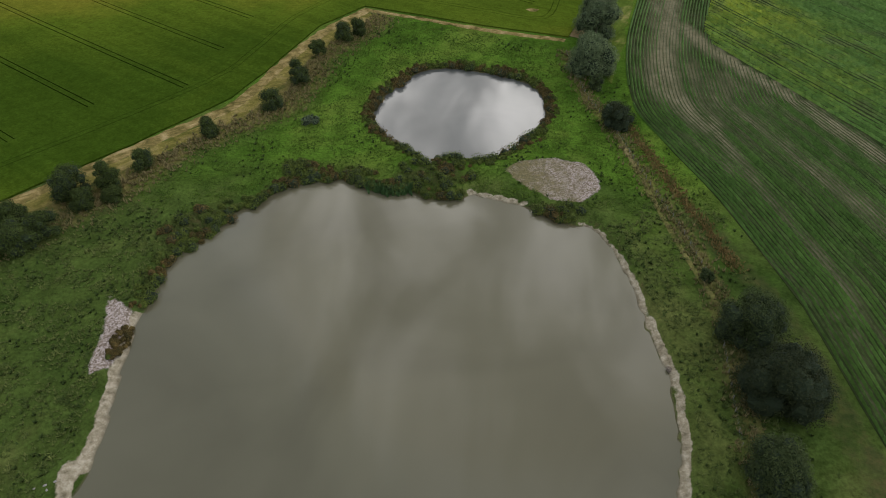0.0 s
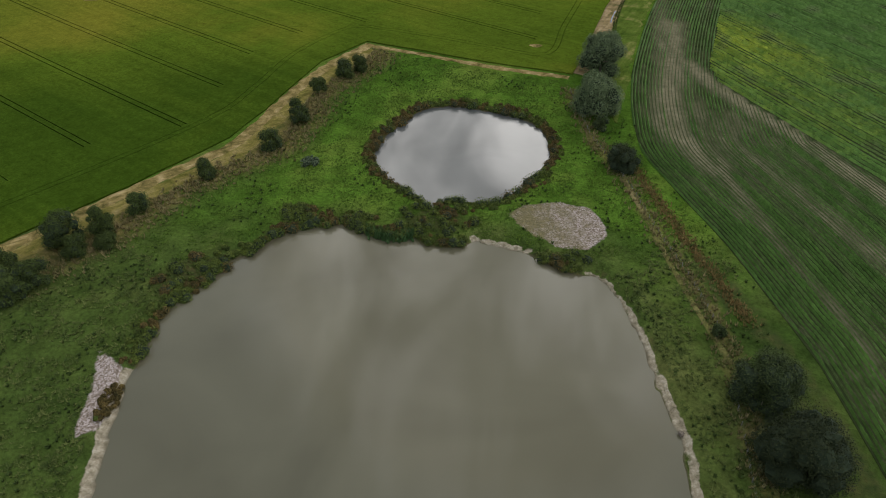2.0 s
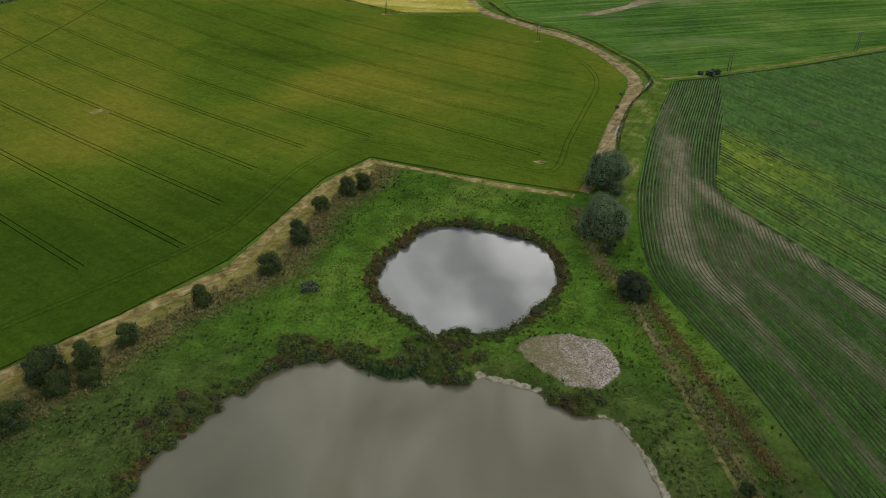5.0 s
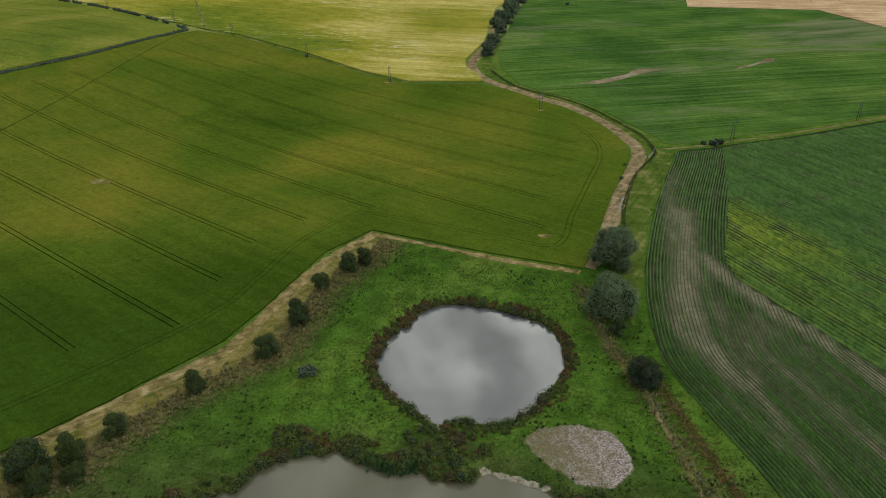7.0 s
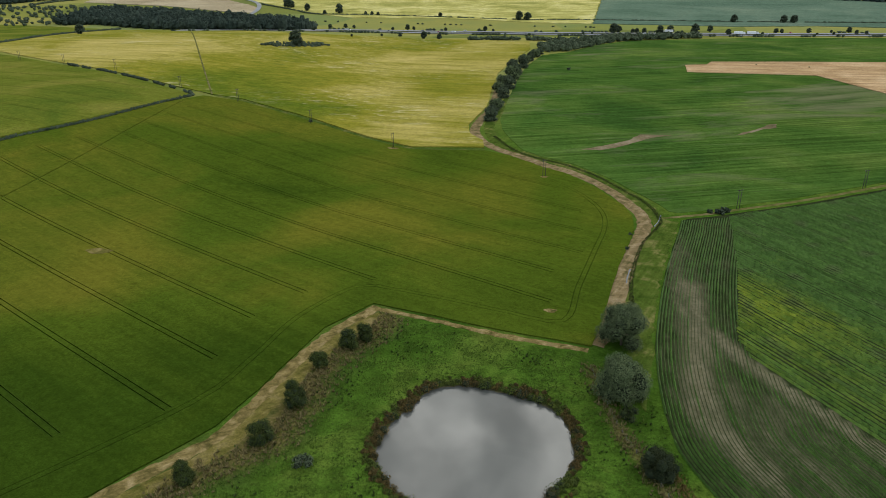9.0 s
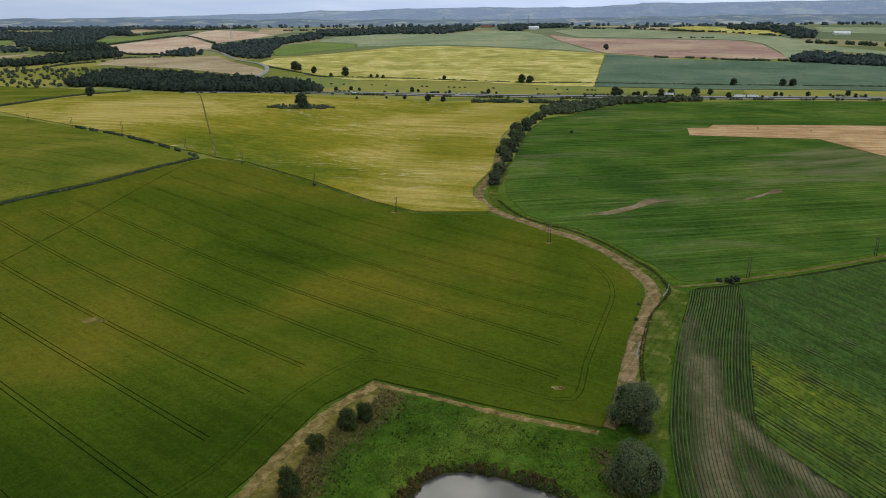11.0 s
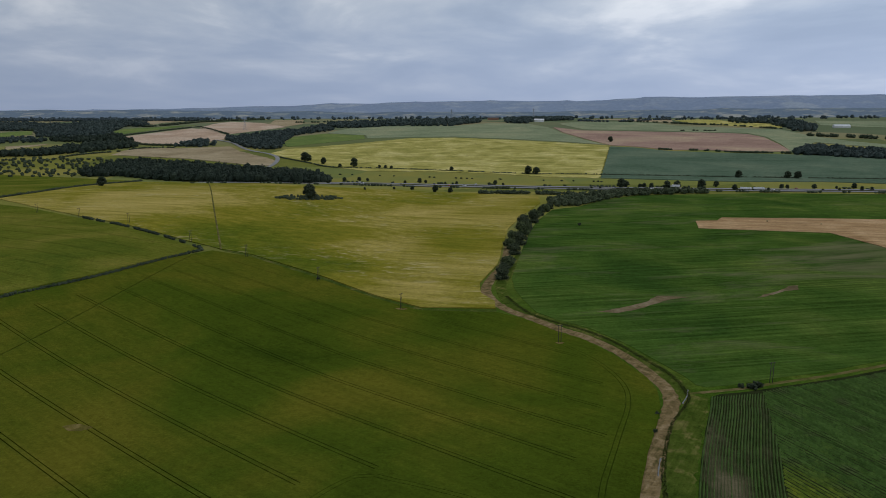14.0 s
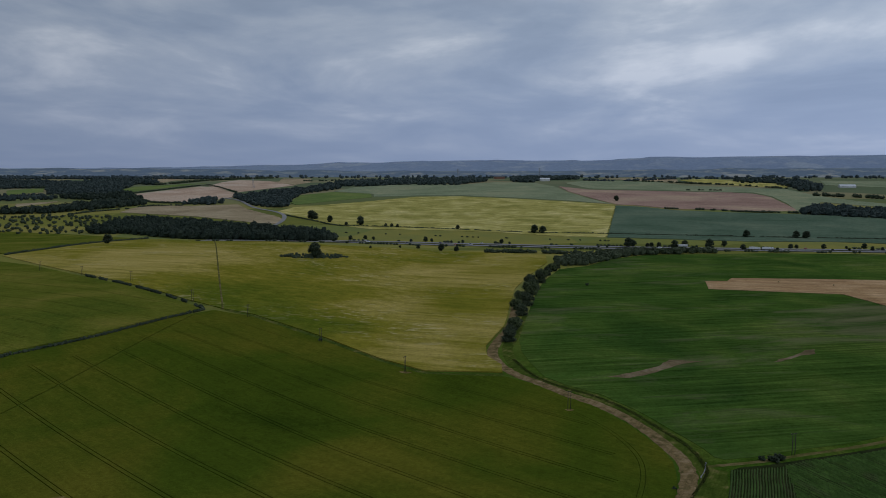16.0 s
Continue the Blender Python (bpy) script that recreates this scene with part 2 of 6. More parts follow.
def meadow_material():
    """Grazed meadow with sand, gravel, rank growth and dry grass where the ground's masks say so."""
    s = Shader("meadow_ground", 0.95, 0.0)
    broad, mid, fine = s.noise(28, 4, 0.6, distort=0.5), s.noise(4.5, 4, 0.65), s.noise(0.7, 4, 0.7)
    lush = s.ramp(broad, (0.32, (0.036, 0.074, 0.008)), (0.5, (0.056, 0.104, 0.012)), (0.68, (0.090, 0.124, 0.019)))
    poor = s.ramp(broad, (0.32, (0.030, 0.050, 0.010)), (0.5, (0.050, 0.072, 0.015)), (0.68, (0.086, 0.094, 0.026)))
    grass = s.mix(s.ramp(s.math("ADD", s.attribute("lush"), s.math("MULTIPLY", s.math("SUBTRACT", s.noise(11, 4, 0.6), 0.5), 0.9)), (0.25, 0.0), (0.75, 1.0)), poor, lush)
    grass = s.mix(0.65, grass, s.ramp(mid, (0.3, 0.55), (0.5, 1.0), (0.7, 1.4)), "MULTIPLY")
    grass = s.mix(0.7, grass, s.ramp(fine, (0.3, 0.5), (0.5, 1.0), (0.72, 1.45)), "MULTIPLY")
    tussock = s.ramp(s.voronoi(1.7, s.place((1.5, 1, 1), 30)), (0.08, 1.0), (0.30, 0.0))
    grass = s.mix(s.math("MULTIPLY", tussock, s.ramp(s.noise(17, 3), (0.35, 0.1), (0.6, 0.5))), grass, (0.022, 0.042, 0.007))
    rough = s.math("MULTIPLY", s.math("SUBTRACT", mid, 0.5), 1.1)
    rank = s.ramp(s.math("ADD", s.attribute("rank"), rough), (0.45, 0.0), (0.72, 0.9))
    weeds = s.ramp(s.noise(2.0, 4, 0.7), (0.3, (0.022, 0.032, 0.010)), (0.5, (0.045, 0.050, 0.016)), (0.7, (0.080, 0.062, 0.024)))
    c = s.mix(rank, grass, weeds)
    dry = s.ramp(s.math("ADD", s.attribute("dry"), rough), (0.30, 0.0), (0.75, 0.95))
    straw = s.ramp(s.noise(1.4, 5, 0.7), (0.3, (0.054, 0.057, 0.013)), (0.5, (0.122, 0.098, 0.030)), (0.7, (0.194, 0.140, 0.060)))
    c = s.mix(dry, c, straw)
    patch = s.t.nodes.new("ShaderNodeSeparateColor")
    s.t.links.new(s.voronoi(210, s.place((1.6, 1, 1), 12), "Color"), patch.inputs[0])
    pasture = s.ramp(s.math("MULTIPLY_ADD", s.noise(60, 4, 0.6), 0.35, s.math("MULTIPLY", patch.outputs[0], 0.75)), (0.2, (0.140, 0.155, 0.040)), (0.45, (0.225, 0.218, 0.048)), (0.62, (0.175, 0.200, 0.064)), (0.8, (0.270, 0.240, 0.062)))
    # With distance the pasture goes duller and bluer, haze painted in by mask.
    pasture = s.mix(s.attribute("far_haze"), pasture, s.ramp(patch.outputs[1], (0.3, (0.125, 0.155, 0.085)), (0.6, (0.160, 0.180, 0.100)), (0.9, (0.250, 0.225, 0.125))))
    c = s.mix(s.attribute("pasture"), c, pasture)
    gravel = s.ramp(s.math("ADD", s.attribute("gravel"), s.math("MULTIPLY", rough, 0.8)), (0.42, 0.0), (0.55, 1.0))
    stones = s.ramp(s.voronoi(0.3, out="Color"), (0.2, (0.135, 0.100, 0.072)), (0.5, (0.240, 0.188, 0.150)), (0.8, (0.36, 0.295, 0.260)))
    moss = s.ramp(s.math("ADD", s.noise(2.6, 5, 0.7), s.math("MULTIPLY", s.attribute("moss"), 0.28)), (0.44, 0.0), (0.82, 0.9))
    stones = s.mix(moss, stones, s.ramp(fine, (0.3, (0.066, 0.064, 0.022)), (0.7, (0.165, 0.130, 0.058))))
    c = s.mix(gravel, c, stones)
    sand = s.ramp(s.math("ADD", s.attribute("sand"), s.math("MULTIPLY", rough, 0.85)), (0.42, 0.0), (0.52, 1.0))
    beach = s.ramp(s.noise(1.2, 5, 0.65), (0.3, (0.125, 0.100, 0.060)), (0.5, (0.25, 0.205, 0.135)), (0.75, (0.43, 0.37, 0.27)))
    c = s.mix(sand, c, beach)
    bed = s.ramp(s.attribute("wet"), (0.3, 0.0), (0.7, 1.0))
    c = s.mix(bed, c, (0.086, 0.070, 0.042))
    s.color(c).bump(s.math("ADD", fine, s.math("MULTIPLY", mid, 2.0)), 1.0, 0.35)
    return s.m


MEADOW = meadow_material()
POND_MURKY = water_material("murky_pond_water", (0.078, 0.069, 0.039), (0.102, 0.091, 0.054), 34, 0.02)
POND_CLEAR = water_material("still_pond_water", (0.062, 0.063, 0.056), (0.085, 0.085, 0.076), 20, 0.006, 1.50)
DITCH_WATER = water_material("ditch_water", (0.06, 0.06, 0.05), (0.09, 0.09, 0.08), 6, 0.02, 1.45)
BARLEY_GREEN = crop_material("green_barley", (0.029, 0.051, 0.005), (0.060, 0.086, 0.008), (0.118, 0.112, 0.013), 80, (90, 2.6), -37, balance=0.47, ripen=True, soft=0.3, lean=0.16)
BARLEY_LEFT = crop_material("turning_barley", (0.074, 0.102, 0.013), (0.116, 0.130, 0.017), (0.180, 0.165, 0.030), 70, (60, 1.5), -20, balance=0.52)
BARLEY_GOLD = crop_material("ripening_barley", (0.094, 0.120, 0.012), (0.210, 0.186, 0.022), (0.42, 0.325, 0.095), 120, (120, 9), -14, 1.8, spots=0.62, balance=0.50, spot_color=(0.56, 0.47, 0.27), ripen=True, soft=0.36, lean=0.55)
# Lighter than the ripe crop itself: distance haze is put into these tones.
BARLEY_FAR = crop_material("hazed_ripe_barley", (0.26, 0.245, 0.062), (0.41, 0.36, 0.105), (0.58, 0.50, 0.20), 60, (46, 15), 4, 3.0, spots=0.85, spot_color=(0.19, 0.165, 0.06), lean=0.5)
BEET_MID = crop_material("green_root_crop", (0.033, 0.071, 0.013), (0.055, 0.102, 0.017), (0.097, 0.134, 0.027), 70, (110, 3.0), 12, 1.8, balance=0.52, worn=(0.150, 0.145, 0.070), rowline=0.75)
# Far slope crops and brown earth: colours lightened to carry distance haze.
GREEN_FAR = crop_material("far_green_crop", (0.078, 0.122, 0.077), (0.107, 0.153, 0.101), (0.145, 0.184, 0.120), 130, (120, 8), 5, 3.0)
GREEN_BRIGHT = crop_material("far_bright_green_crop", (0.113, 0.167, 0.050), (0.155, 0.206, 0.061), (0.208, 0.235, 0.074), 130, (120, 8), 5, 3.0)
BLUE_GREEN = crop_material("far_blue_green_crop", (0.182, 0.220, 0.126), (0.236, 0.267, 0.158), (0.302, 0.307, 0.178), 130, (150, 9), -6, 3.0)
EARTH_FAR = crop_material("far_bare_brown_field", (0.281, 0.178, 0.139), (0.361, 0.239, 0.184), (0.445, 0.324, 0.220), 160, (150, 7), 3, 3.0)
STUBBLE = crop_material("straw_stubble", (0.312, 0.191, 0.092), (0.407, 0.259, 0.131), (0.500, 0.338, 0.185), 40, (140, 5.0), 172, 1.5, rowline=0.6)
# Far tan and stubble ground, haze likewise put into the colour.
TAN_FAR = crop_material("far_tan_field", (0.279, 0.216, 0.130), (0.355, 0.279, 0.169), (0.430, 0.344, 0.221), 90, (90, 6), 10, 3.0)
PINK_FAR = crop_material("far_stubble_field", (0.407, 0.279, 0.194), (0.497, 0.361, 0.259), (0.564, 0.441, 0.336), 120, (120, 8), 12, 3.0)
SOIL_ROWS = row_soil_material()
MARGIN_STRAW = crop_material("mown_straw_margin", (0.070, 0.060, 0.017), (0.178, 0.130, 0.046), (0.29, 0.212, 0.098), 3.5, (5, 0.9), 30, 0.9)
MARGIN_GRASS = crop_material("dry_yellow_grass", (0.080, 0.078, 0.016), (0.150, 0.120, 0.032), (0.220, 0.166, 0.066), 5, (6, 1.2), 40, 0.9)
TRACK_EARTH = crop_material("mown_track", (0.085, 0.075, 0.026), (0.190, 0.134, 0.062), (0.275, 0.200, 0.110), 4, (18, 0.9), 60, 0.8)
VERGE = crop_material("verge_grass", (0.042, 0.068, 0.010), (0.072, 0.098, 0.016), (0.170, 0.146, 0.048), 9, (15, 1.5), 60, 0.9, balance=0.54, lean=0.45)
PATH_GRASS = crop_material("worn_grass_path", (0.062, 0.078, 0.016), (0.120, 0.108, 0.034), (0.190, 0.148, 0.066), 10, (25, 0.8), 20, 0.8)
BARE_EARTH = crop_material("bare_earth", (0.115, 0.088, 0.045), (0.180, 0.136, 0.075), (0.246, 0.192, 0.120), 12, (12, 2.0), 15, 0.9)
ASPHALT = plain_material("asphalt", (0.19, 0.185, 0.18), (0.27, 0.265, 0.255), 3.0)
BARK = plain_material("bark", (0.10, 0.075, 0.05), (0.17, 0.135, 0.10), 0.2, bump=0.6)
POLE_WOOD = plain_material("weathered_pole", (0.045, 0.038, 0.032), (0.080, 0.068, 0.058), 0.3)
POST_WOOD = plain_material("grey_post", (0.13, 0.12, 0.10), (0.20, 0.18, 0.155), 0.2)
STEEL = plain_material("galvanised_steel", (0.30, 0.31, 0.32), (0.38, 0.39, 0.40), 0.3, 0.45, 0.1, 0.5, 0.8)
CERAMIC = plain_material("brown_insulator", (0.10, 0.06, 0.04), (0.14, 0.08, 0.05), 0.1, 0.3, 0.05, 0.5)
WHITE_PAINT = plain_material("white_vehicle_paint", (0.72, 0.72, 0.72), (0.80, 0.80, 0.80), 1.0, 0.35, 0.02, 0.5)
RED_PAINT = plain_material("red_vehicle_paint", (0.38, 0.05, 0.035), (0.45, 0.07, 0.05), 1.0, 0.35, 0.02, 0.5)
DARK_PAINT = plain_material("dark_vehicle_paint", (0.04, 0.05, 0.07), (0.06, 0.07, 0.10), 1.0, 0.35, 0.02, 0.5)
GLASS_DARK = plain_material("dark_glazing", (0.02, 0.025, 0.03), (0.03, 0.035, 0.04), 1.0, 0.1, 0.0, 0.5)
RUBBER = plain_material("tyre_rubber", (0.02, 0.02, 0.02), (0.035, 0.035, 0.035), 0.3)
PALE_STONE = plain_material("pale_stone", (0.16, 0.145, 0.12), (0.26, 0.235, 0.20), 0.4, bump=0.5)
WHITE_WALL = plain_material("white_wall", (0.62, 0.61, 0.58), (0.74, 0.73, 0.70), 2.0)
BRICK_WALL = plain_material("brick_wall", (0.24, 0.12, 0.08), (0.32, 0.18, 0.12), 1.0)
SLATE = plain_material("slate_roof", (0.09, 0.09, 0.10), (0.14, 0.14, 0.15), 1.0)
METAL_ROOF = plain_material("pale_sheet_roof", (0.55, 0.56, 0.57), (0.66, 0.67, 0.68), 2.0, 0.5)
LEAF_HAWTHORN = leaf_material("hawthorn_leaves", (0.026, 0.038, 0.009), (0.068, 0.086, 0.020))
# Near-black green that paints the shade inside crowns and herb clumps.
LEAF_SHADE = plain_material("foliage_shade", (0.012, 0.018, 0.008), (0.022, 0.032, 0.013), 0.5)
LEAF_WILLOW = leaf_material("willow_leaves", (0.058, 0.080, 0.032), (0.160, 0.192, 0.088), 1.5, 0.15)
LEAF_ASH = leaf_material("ash_leaves", (0.026, 0.038, 0.012), (0.070, 0.086, 0.027), 2.2)
LEAF_DARK = leaf_material("dark_thorn_leaves", (0.016, 0.022, 0.008), (0.042, 0.048, 0.018))
# Four leaf tones for distant trees, greyed and lightened to hold distance haze.
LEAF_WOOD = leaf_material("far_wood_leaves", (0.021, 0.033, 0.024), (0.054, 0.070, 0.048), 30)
LEAF_MID = leaf_material("hazed_hillside_leaves", (0.034, 0.050, 0.046), (0.074, 0.094, 0.082), 40)
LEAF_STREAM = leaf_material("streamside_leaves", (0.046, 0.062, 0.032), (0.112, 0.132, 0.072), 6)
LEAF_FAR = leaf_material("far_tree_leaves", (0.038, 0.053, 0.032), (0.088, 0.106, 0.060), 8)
TUFT_GREEN = leaf_material("grass_tufts", (0.040, 0.078, 0.008), (0.086, 0.124, 0.015), 5.0)
TUFT_DULL = leaf_material("dull_grass_tufts", (0.032, 0.052, 0.010), (0.116, 0.128, 0.034), 2.4, 0.4)
TUFT_RUSH = leaf_material("rush_tufts", (0.024, 0.040, 0.009), (0.050, 0.070, 0.015))
TUFT_DRY = leaf_material("dry_grass_tufts", (0.12, 0.100, 0.036), (0.27, 0.205, 0.095))
WEED_BROWN = leaf_material("docks_and_weeds", (0.034, 0.030, 0.010), (0.165, 0.110, 0.034), 1.5, 0.3)
WEED_GREEN = leaf_material("bank_herbs", (0.024, 0.036, 0.008), (0.104, 0.124, 0.022), 1.5, 0.3)
REED = leaf_material("green_reeds", (0.042, 0.088, 0.026), (0.088, 0.150, 0.050))
CROP_LEAF = row_leaf_material()


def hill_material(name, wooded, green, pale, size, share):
    """Far hills: a patchwork of small fields with dark woods between, distance haze mixed into the colours."""
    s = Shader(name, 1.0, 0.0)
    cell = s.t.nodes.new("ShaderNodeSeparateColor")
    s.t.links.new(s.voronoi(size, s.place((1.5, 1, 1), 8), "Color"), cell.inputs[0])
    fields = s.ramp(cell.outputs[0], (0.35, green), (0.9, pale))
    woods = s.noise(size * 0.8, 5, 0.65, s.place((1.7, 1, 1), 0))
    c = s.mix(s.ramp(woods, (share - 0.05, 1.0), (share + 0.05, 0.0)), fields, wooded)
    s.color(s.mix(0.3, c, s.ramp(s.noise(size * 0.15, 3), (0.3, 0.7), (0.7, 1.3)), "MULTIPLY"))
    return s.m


# Blue-grey ridge tones: the haze in front of them is part of the colour.
HILL = hill_material("hazed_hills", (0.235, 0.290, 0.385), (0.265, 0.315, 0.395), (0.315, 0.360, 0.420), 130.0, 0.54)
HILL_NEAR = hill_material("hazed_wooded_ridge", (0.150, 0.195, 0.245), (0.235, 0.270, 0.280), (0.350, 0.350, 0.320), 90.0, 0.56)
# Farthest woods: palest, bluest leaves, with the haze painted in.
LEAF_HAZE = leaf_material("hazed_wood_leaves", (0.044, 0.062, 0.070), (0.085, 0.108, 0.112), 60)
BALE_STRAW = plain_material("straw_bale", (0.36, 0.28, 0.14), (0.44, 0.35, 0.19), 0.3)


# ---- the lie of the land ----
KNOT_Y = np.array([-5000, 0, 150, 240, 335, 450, 560, 800, 1140, 1300, 1600, 2000, 2500, 3000, 3300, 3700, 4300, 4700, 5200], float)
KNOT_Z = np.array([1.2, 1.2, 1.2, 1.0, 0.2, 4.0, 6.0, 7.5, 8.0, 14.0, 29, 50, 75, 98, 101, 104, 112, 118, 118], float)


def ease(a, b, x):
    u = np.clip((x - a) / (b - a), 0, 1)
    return u * u * (3 - 2 * u)


def land(x, y):
    """Height of the open land, without banks and ditches."""
    x, y = np.asarray(x, float), np.asarray(y, float)
    d = np.diff(KNOT_Z) / np.diff(KNOT_Y)
    m = np.zeros(len(KNOT_Y))
    m[1:-1] = np.where(d[1:] * d[:-1] > 0, 2 * d[1:] * d[:-1] / (d[1:] + d[:-1] + 1e-12), 0)
    i = np.clip(np.searchsorted(KNOT_Y, y) - 1, 0, len(KNOT_Y) - 2)
    h = KNOT_Y[i + 1] - KNOT_Y[i]
    u = (y - KNOT_Y[i]) / h
    z = (2 * u**3 - 3 * u**2 + 1) * KNOT_Z[i] + (u**3 - 2 * u**2 + u) * h * m[i] + (-2 * u**3 + 3 * u**2) * KNOT_Z[i + 1] + (u**3 - u**2) * h * m[i + 1]
    return z + 0.06 * np.minimum(np.maximum(0, -x - 60), 250) * ease(200, 520, y) * (1 - ease(900, 1300, y))


def curve(points, step, closed=False):
    """A smooth line through the points, in steps of about that length."""
    p = np.array(points, float)
    n, out = len(p), []
    for k in range(n if closed else n - 1):
        a, b, c, d = (p[(k + j) % n] if closed else p[min(max(k + j, 0), n - 1)] for j in (-1, 0, 1, 2))
        for u in np.arange(0, 1, 1 / max(1, round(np.linalg.norm(c - b) / step))):
            out.append(0.5 * (2 * b + (c - a) * u + (2 * a - 5 * b + 4 * c - d) * u**2 + (3 * b - a - 3 * c + d) * u**3))
    return np.array(out if closed else out + [p[-1]])


def off_line(x, y, line, closed=False):
    """Distance of points from a line."""
    a = np.asarray(line, float)
    b = np.roll(a, -1, 0) if closed else a[1:]
    a = a if closed else a[:-1]
    best = np.full(np.shape(x), 1e9)
    for (ax, ay), (bx, by) in zip(a, b):
        dx, dy = bx - ax, by - ay
        u = np.clip(((x - ax) * dx + (y - ay) * dy) / (dx * dx + dy * dy + 1e-12), 0, 1)
        best = np.minimum(best, np.hypot(x - ax - u * dx, y - ay - u * dy))
    return best


def inside(x, y, line):
    """Whether points lie within a closed line."""
    x, y = np.asarray(x, float), np.asarray(y, float)
    hit = np.zeros(np.shape(x), bool)
    p = np.asarray(line, float)
    for (ax, ay), (bx, by) in zip(p, np.roll(p, -1, 0)):
        if ay != by:
            hit ^= ((ay > y) != (by > y)) & (x < (bx - ax) * (y - ay) / (by - ay) + ax)
    return hit


def roughen(line, size, amount, seed):
    return np.array([(x + amount * noise.noise((x / size, y / size, seed)), y + amount * noise.noise((x / size, y / size, seed + 9))) for x, y in line])


def quick_mesh(name, verts, faces, mat, smooth=False):
    me = bpy.data.meshes.new(name)
    me.from_pydata([tuple(v) for v in np.asarray(verts, float).tolist()], [], faces.tolist() if isinstance(faces, np.ndarray) else [tuple(f) for f in faces])
    me.materials.append(mat)
    if smooth:
        me.polygons.foreach_set("use_smooth", np.ones(len(me.polygons), bool))
    me.update()
    return me


BIG_POND = roughen(curve([(-56, 40), (-56, 58.6), (-56.5, 68), (-58, 79.7), (-59, 88), (-59.4, 92.6), (-58.7, 96), (-59, 100), (-58.4, 106.4), (-57.6, 111),
                          (-54.5, 115.5), (-50.1, 122), (-49, 126), (-43.8, 128.6), (-41, 134), (-37.3, 136.5), (-32.3, 138.8), (-30, 137), (-26.2, 139.5),
                          (-21, 136.4), (-14.2, 133.6), (-9.6, 134.5), (-6.8, 131.8), (-1, 130.4), (5.7, 132.6), (9.5, 131), (17, 128), (25.4, 121.7),
                          (30.8, 120.5), (33.6, 115.3), (35.3, 108), (36.3, 101), (36.8, 90.6), (37.7, 83), (38.1, 78), (37.3, 71.4), (36.7, 65), (34.5, 57), (30, 40), (-10, 30)], 1.5, True), 2.2, 0.7, 1)
SMALL_POND = roughen(curve([(-21.3, 170), (-20, 164), (-15.8, 156.7), (-11, 151.8), (-6, 147), (0.4, 148), (8.1, 146.7), (15.5, 151.6), (20.3, 158), (24.7, 165),
                            (26.2, 169.6), (26.4, 179), (24.3, 186), (18.9, 191.5), (10.7, 195.3), (0.4, 198.5), (-9, 196.3), (-13.8, 189), (-18.3, 182)], 1.5, True), 2.0, 0.6, 2)
GRAVEL_BED = [(13, 141.6), (17, 145.3), (26, 146.6), (32, 144), (35.5, 137), (34.5, 133.3), (29.8, 127.8), (23.6, 129.6), (17.6, 134.5)]
GRAVEL_SPIT = [(-66.8, 98.2), (-62.3, 95.3), (-59.3, 91), (-59, 84), (-60, 80.6), (-63, 77.4), (-63.8, 82.5), (-64.2, 88)]
LEFT_HEDGE = curve([(-110, 106), (-94, 120), (-81, 133), (-75.5, 143), (-64, 159), (-49.5, 173), (-45, 188), (-42, 206.5), (-34, 220), (-27, 235)], 4)
RIGHT_FENCE = curve([(36, 206), (38, 180), (40.3, 169), (43.7, 154.4), (46.6, 134.4), (49.5, 119.6), (51.5, 105), (51, 87), (48.5, 72), (46, 50), (42, 25)], 3)
SAND_LEFT = [(-57.5, 52), (-58.6, 59.5), (-56.6, 61), (-57, 68), (-58.5, 79), (-59.3, 88), (-59.6, 93)]
SAND_RIGHT = [(29, 121.2), (32.5, 118), (35.3, 109), (36.8, 100), (37.6, 90), (38.6, 81), (38.6, 74), (37.6, 65), (34.8, 56), (31, 42)]
SAND_NORTH = [(4.5, 133.2), (9.5, 131.6), (17, 128.8)]


def shore_distance(x, y):
    """Distance from the nearest pond's edge: plus on land, minus on water."""
    best = np.full(np.shape(x), 1e9)
    for pond in (BIG_POND, SMALL_POND):
        d = off_line(x, y, pond, True)
        best = np.where(d < np.abs(best), np.where(inside(x, y, pond), -d, d), best)
    return best


def grid_lines(core_a, core_b, fine, far_a, far_b, growth=1.09, most=45.0):
    mid = list(np.arange(core_a, core_b + fine / 2, fine))
    for start, stop, way, at in ((core_b, far_b, 1, len), (core_a, far_a, -1, None)):
        v, step, out = start, fine, []
        while (stop - v) * way > 0:
            step = min(step * growth, most)
            v += way * step
            out.append(v)
        mid = mid + out if way > 0 else out[::-1] + mid
    return np.array(mid)


